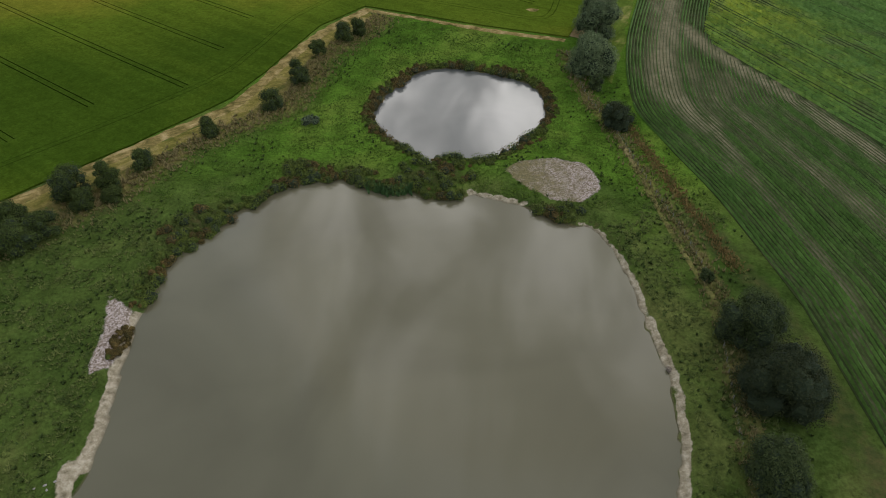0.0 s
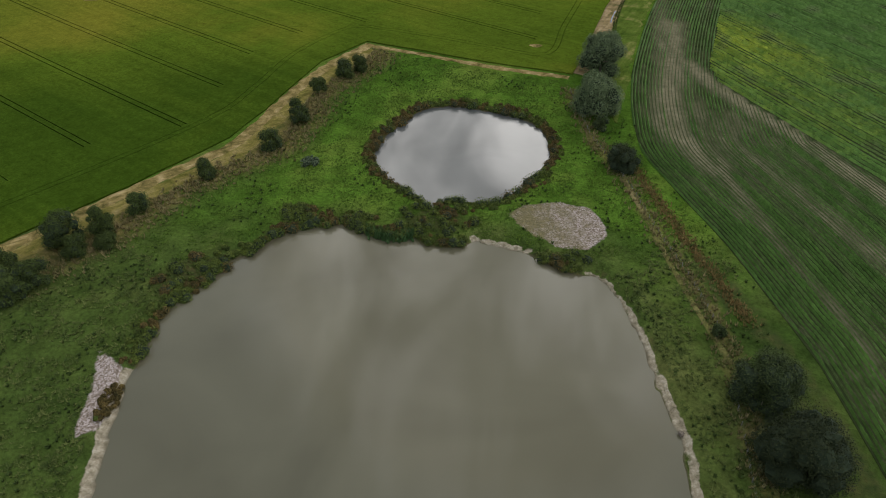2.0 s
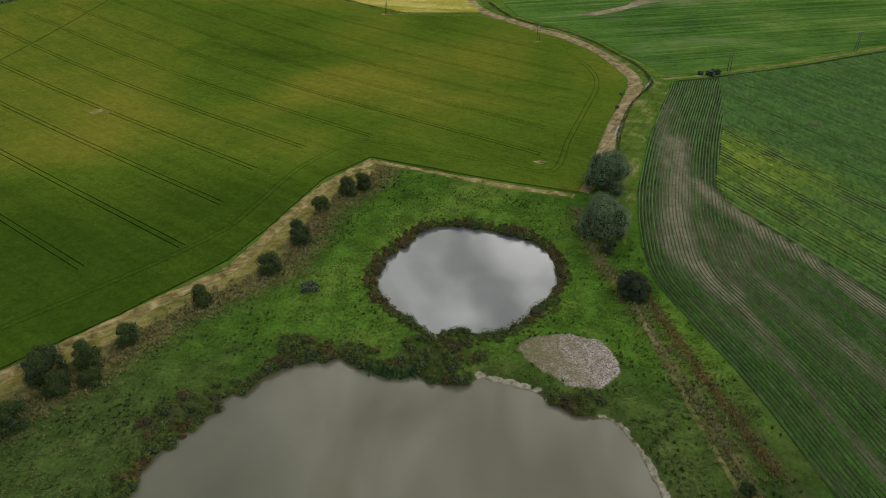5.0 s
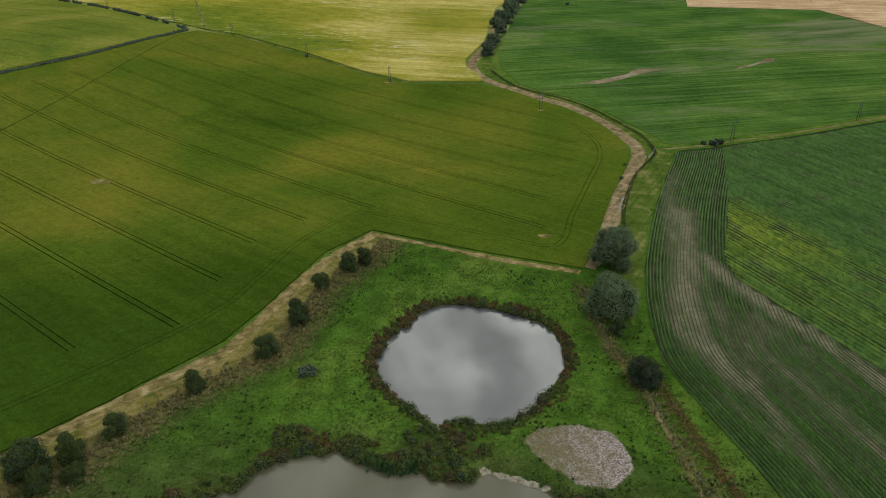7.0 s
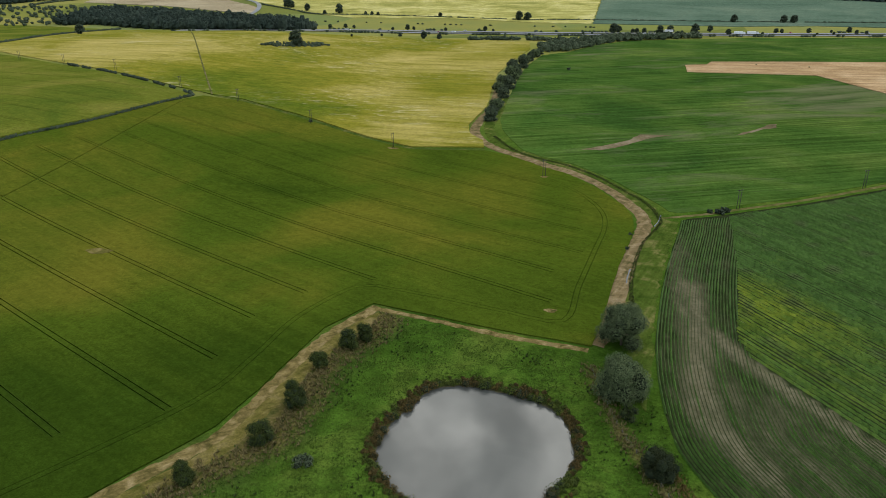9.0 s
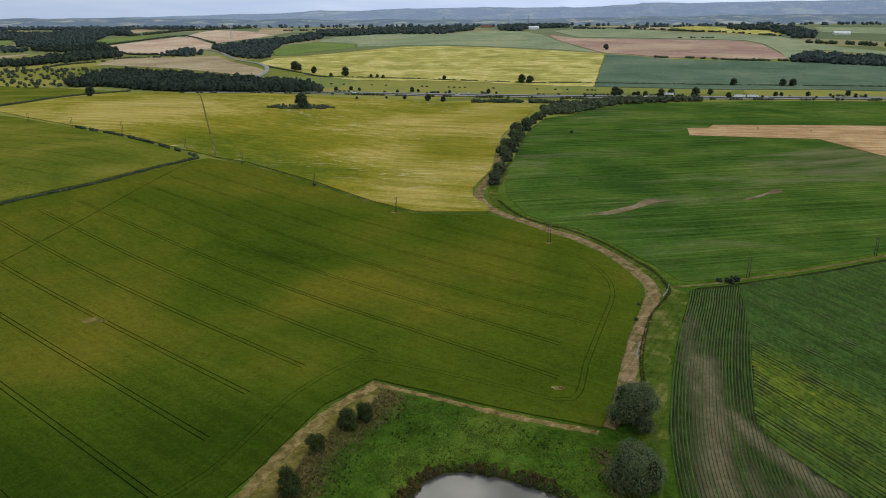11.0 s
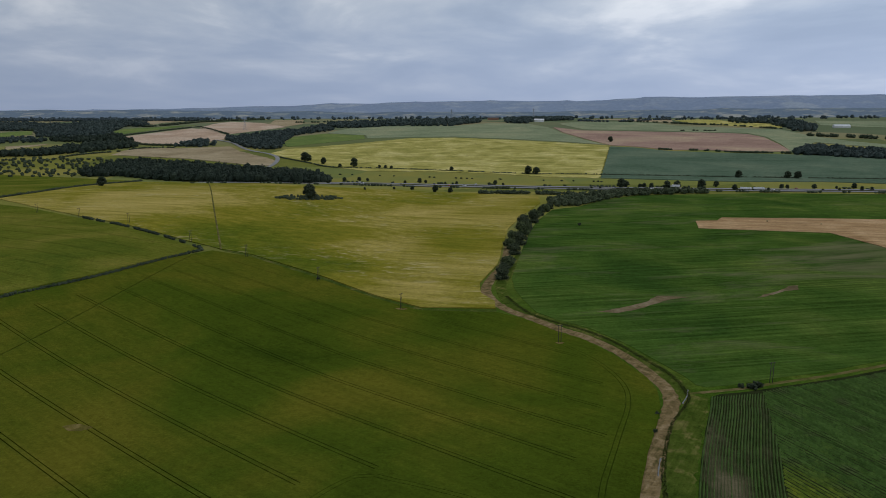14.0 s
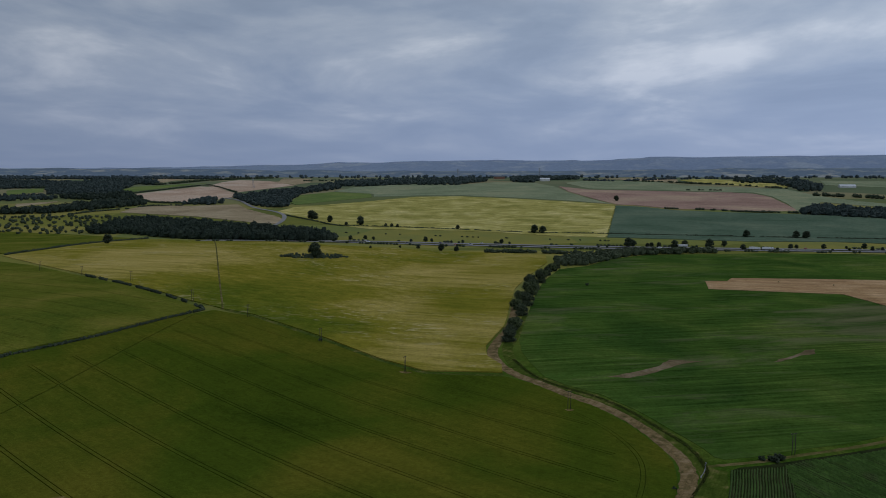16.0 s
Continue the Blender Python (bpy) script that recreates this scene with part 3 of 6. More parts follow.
def make_ground():
    xs, ys = grid_lines(-112, 74, 1.2, -4900, 4900, 1.10, 70), grid_lines(28, 250, 1.2, -900, 4950, 1.10, 50)
    x, y = np.meshgrid(xs, ys)
    z = land(x, y)
    near = (x > -140) & (x < 110) & (y > -10) & (y < 290)
    sd = np.full(x.shape, 99.0)
    sd[near] = shore_distance(x[near], y[near])
    sand = np.zeros(x.shape)
    for line, width in ((SAND_LEFT, 1.25), (SAND_RIGHT, 0.72), (SAND_NORTH, 0.8)):
        d = np.full(x.shape, 99.0)
        d[near] = off_line(x[near], y[near], line)
        sand = np.maximum(sand, np.clip(1.0 - 0.5 * d / width, 0, 1))
    slope = np.where(sand > 0.3, 5.0, 2.6)
    z = np.where(sd < 60, np.where(sd > 0, z * ease(-0.3, 1, sd / slope), np.maximum(-1.4, sd * 0.28)), z)
    gravel = np.zeros(x.shape)
    for bed in (GRAVEL_BED, GRAVEL_SPIT):
        d = np.full(x.shape, 99.0)
        d[near] = off_line(x[near], y[near], bed, True)
        gravel = np.maximum(gravel, np.clip(0.5 + np.where(inside(x, y, bed), d, -d) / 4.0, 0, 1))
    rank = np.clip(1.0 - (sd - 0.3) / 3.0, 0, 1) * (sd > -1) * (sand < 0.3)
    for cx, cy, rx, ry in ((-54, 119, 8, 7), (-4, 139, 8, 5), (-36, 143, 5, 3), (-22, 140, 3.5, 2.5), (-60.5, 86, 2.2, 5)):
        rank = np.maximum(rank, np.clip(1.25 - 0.75 * np.hypot((x - cx) / rx, (y - cy) / ry), 0, 1))
    d = np.full(x.shape, 99.0)
    d[near] = off_line(x[near], y[near], [(55, 120), (60.5, 98), (63.5, 78), (64, 40)])
    rank = np.maximum(rank, np.clip(1.0 - d / 6.0, 0, 0.6))
    dry = np.zeros(x.shape)
    dl, dr = np.full(x.shape, 99.0), np.full(x.shape, 99.0)
    dl[near], dr[near] = off_line(x[near], y[near], LEFT_HEDGE), off_line(x[near], y[near], RIGHT_FENCE)
    dry = np.maximum(np.clip(0.95 - dl / 13.0, 0, 1), np.clip(0.62 - dr / 8.0, 0, 1))
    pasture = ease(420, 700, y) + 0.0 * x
    wet = np.clip(0.5 - sd / 1.2, 0, 1)
    n = len(xs)
    i = np.arange(len(ys) * n).reshape(len(ys), n)
    quads = np.stack([i[:-1, :-1], i[:-1, 1:], i[1:, 1:], i[1:, :-1]], -1).reshape(-1, 4)
    me = quick_mesh("ground", np.stack([x, y, z], -1).reshape(-1, 3), quads, MEADOW, True)
    for name, values in (("sand", sand), ("gravel", gravel), ("rank", rank), ("dry", dry), ("wet", wet), ("pasture", pasture), ("far_haze", ease(1500, 2300, y) + 0.0 * x), ("lush", ease(112, 165, y) * (1 - 0.6 * ease(20, 2, dl)) + 0.3 * ease(30, 44, x) * ease(60, 110, y)), ("moss", np.where(x > -20, np.clip((33 - x) / 14.0, 0.0, 1.0), -0.8))):
        layer = me.attributes.new(name, "FLOAT", "POINT")
        layer.data.foreach_set("value", values.ravel().astype(np.float32))
    return tagged(new("ground", me), "grassy meadow and rolling farmland round two ponds", "ground", kind="structure")


make_ground()


def make_water(name, outline, mat, label):
    o = np.array(outline)
    c = o.mean(0)
    bm = bmesh.new()
    ring = [bm.verts.new((c[0] + (x - c[0]) * 1.06, c[1] + (y - c[1]) * 1.06, 0.0)) for x, y in o[::3]]
    bmesh.ops.triangulate(bm, faces=[bm.faces.new(ring)])
    me = bpy.data.meshes.new(name)
    bm.to_mesh(me)
    bm.free()
    me.materials.append(mat)
    return tagged(new(name, me), label, "pond", kind="structure")


make_water("water_1", BIG_POND, POND_MURKY, "large pond of still, murky grey-brown water")
make_water("water_2", SMALL_POND, POND_CLEAR, "small round pond of still water mirroring the clouds")


# ---- fields ----
from mathutils.geometry import delaunay_2d_cdt  # noqa: E402


def ribbon_outline(line, half):
    p = np.asarray(line, float)
    t = np.gradient(p, axis=0)
    t /= np.linalg.norm(t, axis=1)[:, None] + 1e-9
    n = np.stack([-t[:, 1], t[:, 0]], 1)
    return p + n * half, p - n * half


def spread(marks, x, y):
    """A soft mask: each mark (x, y, reach, value) sets the value round itself."""
    top, low = np.zeros(np.shape(x)), np.full(np.shape(x), 0.25)
    for cx, cy, reach, value in marks:
        w = np.exp(-((x - cx) ** 2 + (y - cy) ** 2) / (2 * reach**2))
        top, low = top + w * value, low + w
    return top / low


def gold_spread(x, y):
    return spread([(-213, 681, 50, -0.30), (-176, 606, 34, -0.34), (-144, 568, 24, -0.30), (-108, 545, 26, -0.28), (-90, 515, 16, -0.24), (-218, 755, 46, -0.24), (-162, 684, 46, -0.22), (-76, 509, 14, -0.16),
                   (-46, 530, 28, 0.20), (-21, 496, 16, 0.26), (-7, 592, 40, 0.10), (-38, 778, 70, 0.24), (-102, 630, 28, 0.10), (-63, 616, 30, 0.20), (-292, 686, 30, 0.16), (-312, 805, 70, 0.26),
                   (-381, 760, 60, 0.20), (-435, 830, 60, 0.24), (-98, 973, 60, 0.02), (30, 900, 50, -0.04), (2, 512, 12, 0.0), (-111, 758, 26, -0.04), (-260, 950, 60, 0.08)], x, y)


def green_spread(x, y):
    return spread([(-104, 428, 22, -0.18), (-107, 367, 16, -0.20), (-86, 373, 14, -0.18), (-75, 470, 20, 0.06), (-103, 494, 16, 0.05), (-150, 530, 24, 0.10), (-8, 430, 18, 0.06), (-170, 280, 26, 0.20), (-182, 323, 34, 0.14), (-133, 299, 22, 0.08), (-36, 338, 24, 0.20), (-24, 322, 24, 0.16),
                   (-48, 283, 24, 0.08), (-176, 403, 34, 0.06), (-225, 407, 30, 0.14), (21, 330, 28, 0.06), (10, 389, 28, 0.06), (40, 284, 18, 0.0), (-93, 282, 22, -0.02), (-140, 348, 22, 0.04),
                   (-161, 270, 20, 0.16), (-134, 254, 22, 0.06), (-100, 193, 22, -0.42), (-140, 200, 22, -0.26), (-80, 205, 18, -0.42), (-83, 254, 20, 0.02), (-44, 271, 16, -0.10), (-109, 173, 20, -0.42), (-60, 222, 16, -0.40), (21, 250, 16, -0.16), (-20, 262, 12, -0.16)], x, y)


def worn_spread(x, y):
    return spread([(139, 477, 9, 0.26), (207, 516, 16, 0.20), (267, 563, 26, 0.30), (319, 607, 22, 0.34), (345, 622, 14, 0.34), (170, 492, 9, 0.16), (46, 600, 12, 0.20), (34, 540, 7, 0.14), (62, 700, 16, 0.12), (150, 900, 40, 0.12)], x, y)


def make_field(name, poly, mat, label, height=0.5, step=15.0, tracks=(), category="field", wobble=0.6, edge_step=8.0, ripe=None):
    """A crop standing on the land, as one sheet with sides; tracks are lines where wheels have pressed it down to the soil."""
    edge = []
    p = np.array(poly, float)
    for a, b in zip(p, np.roll(p, -1, 0)):
        for u in np.arange(0, 1, 1 / max(1, round(np.linalg.norm(b - a) / edge_step))):
            edge.append(a + (b - a) * u)
    edge = roughen(edge, 6.0, wobble, 4)
    pts, edges, marks = [Vector(v) for v in edge.tolist()], [], []
    ring = list(range(len(pts)))
    edges += [(k, (k + 1) % len(ring)) for k in ring]
    lo, hi = edge.min(0), edge.max(0)
    gx, gy = np.meshgrid(np.arange(lo[0], hi[0], step), np.arange(lo[1], hi[1], step))
    gx, gy = gx.ravel(), gy.ravel()
    gx = gx + 0.1 * step * np.sin(gy * 1.7)
    keep = inside(gx, gy, edge)
    gx, gy = gx[keep], gy[keep]
    keep = off_line(gx, gy, edge, True) > step * 0.25
    pts += [Vector((float(a), float(b))) for a, b in zip(gx[keep], gy[keep])]
    for line, half in tracks:
        for side in ribbon_outline(line, half):
            ok = inside(side[:, 0], side[:, 1], edge)
            last = None
            for v, good in zip(side.tolist(), ok):
                if not good:
                    last = None
                    continue
                pts.append(Vector(v))
                if last is not None:
                    edges.append((last, len(pts) - 1))
                last = len(pts) - 1
    vs, es, fs, *_ = delaunay_2d_cdt(pts, edges, [], 0, 1e-4)
    v = np.array([(a.x, a.y) for a in vs])
    f = np.array([t for t in fs if len(t) == 3])
    mid = v[f].mean(1)
    keep = inside(mid[:, 0], mid[:, 1], edge)
    for line, half in tracks:
        keep &= off_line(mid[:, 0], mid[:, 1], line) > half * 0.98
    f = f[keep]
    used = np.unique(f)
    remap = np.full(len(v), -1)
    remap[used] = np.arange(len(used))
    v, f = v[used], remap[f]
    sway = np.array([noise.noise((a / 9.0, b / 9.0, 2.0)) for a, b in v]) * 0.12 * height
    z = land(v[:, 0], v[:, 1])
    top = np.column_stack([v, z + height + sway])
    # sides down to the soil along every open edge
    e = np.concatenate([f[:, [0, 1]], f[:, [1, 2]], f[:, [2, 0]]])
    seen = {}
    for a, b in e.tolist():
        seen[(a, b)] = True
    rim = [(a, b) for a, b in e.tolist() if (b, a) not in seen]
    base = len(top)
    bottom = np.column_stack([v, z - 0.3])
    verts = np.concatenate([top, bottom])
    faces = [tuple(t) for t in f.tolist()] + [(b, a, a + base, b + base) for a, b in rim]
    me = bpy.data.meshes.new(name)
    me.from_pydata(verts.tolist(), [], faces)
    me.materials.append(mat)
    if ripe:
        me.attributes.new("ripe", "FLOAT", "POINT").data.foreach_set("value", ripe(verts[:, 0], verts[:, 1]).astype(np.float32))
    me.update()
    return tagged(new(name, me), label, category, kind="structure")


def make_strip(name, line, width, mat, label, lift=0.12, category="track", step=2.5, across=4, ragged=0.5, seed=5, taper=0):
    """A strip of ground that follows a line."""
    p = curve(line, step)
    t = np.gradient(p, axis=0)
    t /= np.linalg.norm(t, axis=1)[:, None] + 1e-9
    n = np.stack([-t[:, 1], t[:, 0]], 1)
    cols = []
    for k in range(across + 1):
        u = k / across - 0.5
        jag = np.array([noise.noise((a / 3.0, b / 3.0, seed + (k > 0))) for a, b in p]) * ragged * (k in (0, across))
        slim = np.clip((np.arange(len(p)) + 1) * step / taper, 0.05, 1) if taper else 1.0
        cols.append(p + n * ((u * width + jag) * slim)[:, None])
    v = np.stack(cols, 1)
    drop = np.array([0.25 if k in (0, across) else 0.0 for k in range(across + 1)])
    z = land(v[..., 0], v[..., 1]) + lift - drop
    verts = np.concatenate([v, z[..., None]], -1).reshape(-1, 3)
    i = np.arange(len(p) * (across + 1)).reshape(len(p), across + 1)
    quads = np.stack([i[:-1, 1:], i[:-1, :-1], i[1:, :-1], i[1:, 1:]], -1).reshape(-1, 4)[:, ::-1]
    return tagged(new(name, quick_mesh(name, verts, quads, mat, True)), label, category, kind="structure")


# the green barley field and its tramlines: pairs of wheel tracks every 24 m, and one pair round the headland
MAIN_FIELD = [(-330, -60), (-150, 78), (-103.4, 129), (-81, 154), (-72, 165), (-62, 178), (-52.5, 203.5), (-44, 229), (-30.5, 246), (-10.3, 237.5), (12, 227.5), (38, 218.5),
              (44, 232), (51, 255), (62.5, 288), (74, 318), (77, 336), (76, 350), (68, 375.6), (57, 396.5), (43, 410.6), (28.5, 429), (14, 440), (-31.5, 443),
              (-62, 468), (-103, 505), (-167, 556), (-198, 567), (-216.5, 534), (-239, 473), (-266.3, 430), (-330, 330), (-420, 200)]


def tram_pairs(origin, way, count_a, count_b, reach, gap=24.0, gauge=0.95, half=0.2):
    w = np.array(way, float)
    w /= np.linalg.norm(w)
    side = np.array([-w[1], w[0]])
    out = []
    for k in range(count_a, count_b):
        for s in (-gauge, gauge):
            c = np.array(origin) + side * (gap * k + s)
            out.append((np.array([c + w * d for d in np.arange(-reach, reach, 12.0)]), half))
    return out


def within_margin(lines, poly, margin):
    out = []
    for line, half in lines:
        ok = inside(line[:, 0], line[:, 1], poly) & (off_line(line[:, 0], line[:, 1], poly, True) > margin)
        run = []
        for v, good in zip(line, ok):
            if good:
                run.append(v)
            elif len(run) > 1:
                out.append((np.array(run), half))
                run = []
            else:
                run = []
        if len(run) > 1:
            out.append((np.array(run), half))
    return out


tram = within_margin([(np.array(line), half) for line, half in tram_pairs((-65.7, 233.0), (-0.804, 0.595), -12, 16, 560, 22.85)], MAIN_FIELD, 15)
headland = curve([(-170, 84), (-112, 142), (-72, 187), (-62, 210), (-54, 236), (-38, 259), (-25, 257), (-5, 249), (14, 240), (32, 234), (41, 260), (52, 292), (62, 322), (64, 345), (57, 370), (44, 391)], 6)
for s in (-0.95, 0.95):
    a, _ = ribbon_outline(headland, s)
    tram.append((a, 0.11))
diagonal = curve([(-205, 562), (-209.7, 439), (-221, 352), (-235, 260)], 12)
tram.append((diagonal, 0.5))
make_field("field_1", MAIN_FIELD, BARLEY_GREEN, "green barley field turning gold, with paired tramlines", 0.45, 13, tram, ripe=green_spread)

make_field("field_2", [(-207, 569), (-220, 538), (-243, 478), (-271, 435), (-335, 335), (-620, 560), (-520, 783), (-458, 751), (-369, 684), (-319, 648), (-262, 611), (-234, 589)],
           BARLEY_LEFT, "yellow-green barley field between dark hedges", 0.7, 22,
           within_margin([(np.array(line), half) for line, half in tram_pairs((-300, 500), (-0.93, 0.36), -12, 14, 420)], [(-205, 572), (-271, 435), (-335, 335), (-620, 560), (-520, 790)], 14))
GOLD = [(13, 448), (-31, 449), (-62, 474), (-103, 512), (-166, 562), (-192, 573), (-232, 598), (-262, 620), (-319, 657), (-369, 693), (-458, 760), (-545, 830), (-534, 915), (-534, 1130),
        (-500, 1140), (-375, 1080), (-253, 1066), (-200, 1056), (-119, 1056), (2, 1032), (90, 1000), (84, 920), (52, 800), (34, 720), (26, 640), (18, 560), (4, 505), (5, 480), (13, 462)]
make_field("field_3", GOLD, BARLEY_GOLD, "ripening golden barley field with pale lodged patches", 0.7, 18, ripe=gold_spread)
make_field("field_4", [(-560, 850), (-541, 915), (-541, 1160), (-690, 1232), (-868, 1282), (-1000, 1240), (-800, 1000)], BARLEY_LEFT, "strip of yellow-green barley beyond a hedge", 0.7, 40)
MID_RIGHT = [(99, 340.5), (112, 344.0), (129, 350.5), (160, 361), (219, 386), (330, 436), (520, 560), (700, 800), (700, 1030), (564, 1030), (400, 1040), (225, 1010), (170, 960), (128, 890), (92, 860), (66, 770), (51, 690), (42, 630), (33, 568), (26.5, 521),
             (26.5, 492), (30.5, 466), (36, 442), (46, 429), (62.5, 414.5), (75, 395), (86, 371), (93.5, 352), (95.5, 343)]
make_field("field_5", MID_RIGHT, BEET_MID, "dark green root crop field with worn patches", 0.16, 12, ripe=worn_spread)
make_field("field_6", [(229, 774), (218, 728), (266, 718), (330, 704), (336, 660), (343, 611), (420, 600), (560, 640), (560, 775), (439, 788), (350, 795), (264, 798), (252, 777)], STUBBLE, "pale strip of cut straw stubble", 0.62, 20, wobble=1.0)
for k, (bare, label) in enumerate([([(70.5, 443), (82, 442), (92, 447), (101, 454.5), (110, 462), (119, 470), (134, 476), (122, 477), (114, 478), (103, 464), (94, 457), (82, 449.5)], "long bare scar of pale earth in the crop"),
                                   ([(174, 476), (181, 479), (187, 483), (198, 492), (207, 495), (211.5, 506), (204, 503), (196, 494), (185, 485), (179, 481.5)], "small bare scar of pale earth in the crop")]):
    make_field("bare_patch_%d" % (k + 1), bare, BARE_EARTH, label, 0.22, 4, category="bare earth", wobble=0.8, edge_step=2.0)

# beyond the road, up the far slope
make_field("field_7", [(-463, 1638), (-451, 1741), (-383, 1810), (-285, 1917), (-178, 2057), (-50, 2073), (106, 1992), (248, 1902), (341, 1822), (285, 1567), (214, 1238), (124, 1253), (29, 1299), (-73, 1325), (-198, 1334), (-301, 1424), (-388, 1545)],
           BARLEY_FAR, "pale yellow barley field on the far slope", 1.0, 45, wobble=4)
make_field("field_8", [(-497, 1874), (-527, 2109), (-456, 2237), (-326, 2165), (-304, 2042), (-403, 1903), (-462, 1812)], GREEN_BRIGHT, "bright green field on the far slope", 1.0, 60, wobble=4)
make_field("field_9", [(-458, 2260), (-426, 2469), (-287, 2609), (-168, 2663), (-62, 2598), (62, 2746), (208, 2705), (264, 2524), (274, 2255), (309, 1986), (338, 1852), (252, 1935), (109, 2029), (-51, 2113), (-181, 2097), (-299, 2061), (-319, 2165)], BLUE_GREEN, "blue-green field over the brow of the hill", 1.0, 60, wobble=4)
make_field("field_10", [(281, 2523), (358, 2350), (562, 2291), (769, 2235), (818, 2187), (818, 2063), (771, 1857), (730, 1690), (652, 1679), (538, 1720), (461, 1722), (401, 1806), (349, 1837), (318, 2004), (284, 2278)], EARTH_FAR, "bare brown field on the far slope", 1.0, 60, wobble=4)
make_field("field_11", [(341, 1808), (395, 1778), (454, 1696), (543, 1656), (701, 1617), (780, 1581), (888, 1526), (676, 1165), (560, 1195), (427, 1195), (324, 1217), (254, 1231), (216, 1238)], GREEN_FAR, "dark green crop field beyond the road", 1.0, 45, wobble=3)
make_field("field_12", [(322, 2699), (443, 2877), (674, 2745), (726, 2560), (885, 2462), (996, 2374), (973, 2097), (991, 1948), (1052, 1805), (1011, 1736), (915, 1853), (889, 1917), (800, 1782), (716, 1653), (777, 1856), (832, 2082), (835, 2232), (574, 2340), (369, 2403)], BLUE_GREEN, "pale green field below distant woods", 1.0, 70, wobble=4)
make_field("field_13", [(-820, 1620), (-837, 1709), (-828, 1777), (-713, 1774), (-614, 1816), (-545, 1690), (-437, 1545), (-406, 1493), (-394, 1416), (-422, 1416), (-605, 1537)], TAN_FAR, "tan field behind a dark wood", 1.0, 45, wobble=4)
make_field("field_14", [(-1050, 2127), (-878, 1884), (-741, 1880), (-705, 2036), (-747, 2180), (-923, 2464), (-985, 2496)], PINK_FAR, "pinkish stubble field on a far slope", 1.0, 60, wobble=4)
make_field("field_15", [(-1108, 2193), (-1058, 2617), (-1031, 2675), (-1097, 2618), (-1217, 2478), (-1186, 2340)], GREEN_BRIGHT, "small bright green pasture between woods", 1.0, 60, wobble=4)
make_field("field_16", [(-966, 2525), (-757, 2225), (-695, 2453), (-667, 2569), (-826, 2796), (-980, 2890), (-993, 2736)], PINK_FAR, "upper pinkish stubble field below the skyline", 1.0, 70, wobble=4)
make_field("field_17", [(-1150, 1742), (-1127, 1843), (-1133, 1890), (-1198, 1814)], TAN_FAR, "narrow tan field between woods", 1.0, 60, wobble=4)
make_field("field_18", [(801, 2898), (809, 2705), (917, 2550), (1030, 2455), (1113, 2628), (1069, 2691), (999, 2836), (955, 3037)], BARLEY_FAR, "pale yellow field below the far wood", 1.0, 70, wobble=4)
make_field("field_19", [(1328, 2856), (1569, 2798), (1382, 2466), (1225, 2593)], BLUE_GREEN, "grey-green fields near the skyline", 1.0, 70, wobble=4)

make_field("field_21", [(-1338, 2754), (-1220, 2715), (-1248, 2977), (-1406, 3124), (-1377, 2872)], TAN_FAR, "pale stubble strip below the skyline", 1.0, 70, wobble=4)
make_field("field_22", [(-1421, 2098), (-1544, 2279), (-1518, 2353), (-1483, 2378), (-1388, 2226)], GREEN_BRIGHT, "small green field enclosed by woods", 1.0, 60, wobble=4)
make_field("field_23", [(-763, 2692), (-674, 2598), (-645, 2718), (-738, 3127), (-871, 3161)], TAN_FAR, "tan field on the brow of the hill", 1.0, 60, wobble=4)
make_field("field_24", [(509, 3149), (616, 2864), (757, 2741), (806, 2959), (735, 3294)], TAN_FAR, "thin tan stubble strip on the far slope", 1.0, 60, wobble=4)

# field margins, tracks and the ditch
make_strip("margin_1", [(-160, 67), (-122, 104), (-102.5, 126), (-89.5, 141), (-73, 159.5), (-61, 172.5), (-55.5, 186), (-50.3, 203), (-44.2, 219), (-38, 231), (-28.8, 243.6)], 4.8, MARGIN_STRAW, "pale mown straw margin along a field edge", 0.17, "field margin", 1.2, 5, 1.3)
make_strip("margin_2", [(-158, 63), (-119.5, 101), (-99.8, 123), (-86.5, 138), (-70, 156), (-58.3, 169.5), (-52.3, 184.5), (-46.8, 201.5), (-40.8, 217), (-34.5, 228.5), (-26.5, 238)], 6.0, MARGIN_GRASS, "yellowing grass margin beside a hedge", 0.12, "field margin", 1.2, 5, 1.8)
make_strip("margin_3", [(-31, 243), (-10.5, 234.6), (11.5, 224.8), (37, 216)], 2.9, MARGIN_STRAW, "pale dry grass margin along the meadow", 0.16, "field margin", 1.2, 5, 1.4)
make_strip("track_1", [(39, 219), (46.8, 233), (53.2, 253), (65, 286), (77, 316), (81.5, 334), (79.5, 352), (71.5, 379), (59.5, 400), (45.5, 414.5), (31, 433), (20, 446), (12.5, 463), (8, 486), (11, 512), (22, 560), (31, 640)], 7.6, TRACK_EARTH, "brown mown track between field and ditch", 0.16, "track", 2.0, 5, 1.2)
make_strip("verge_1", [(51.5, 218), (56, 240), (63, 262), (75, 297), (86.5, 321), (88, 338), (86, 354), (79, 376), (67, 398), (55, 416), (41, 430), (28, 446), (20, 466), (18, 500), (24, 530), (38, 600)], 9.0, VERGE, "bright grass verge along the ditch", 0.10, "verge", 2.0, 5, 1.0)
make_strip("verge_2", [(46.6, 186), (47.4, 193), (52.6, 217), (62.4, 250), (74, 282), (88.4, 318), (93, 330)], 7.6, VERGE, "bright grass strip beside the row crop", 0.19, "verge", 1.5, 5, 1.6, 5, 26)
make_strip("path_1", [(89, 333), (100.6, 336.3), (114.5, 340), (129.7, 346), (160.6, 357), (219.5, 382), (330, 432), (520, 548)], 3.0, PATH_GRASS, "worn grass path between two fields", 0.14, "path")
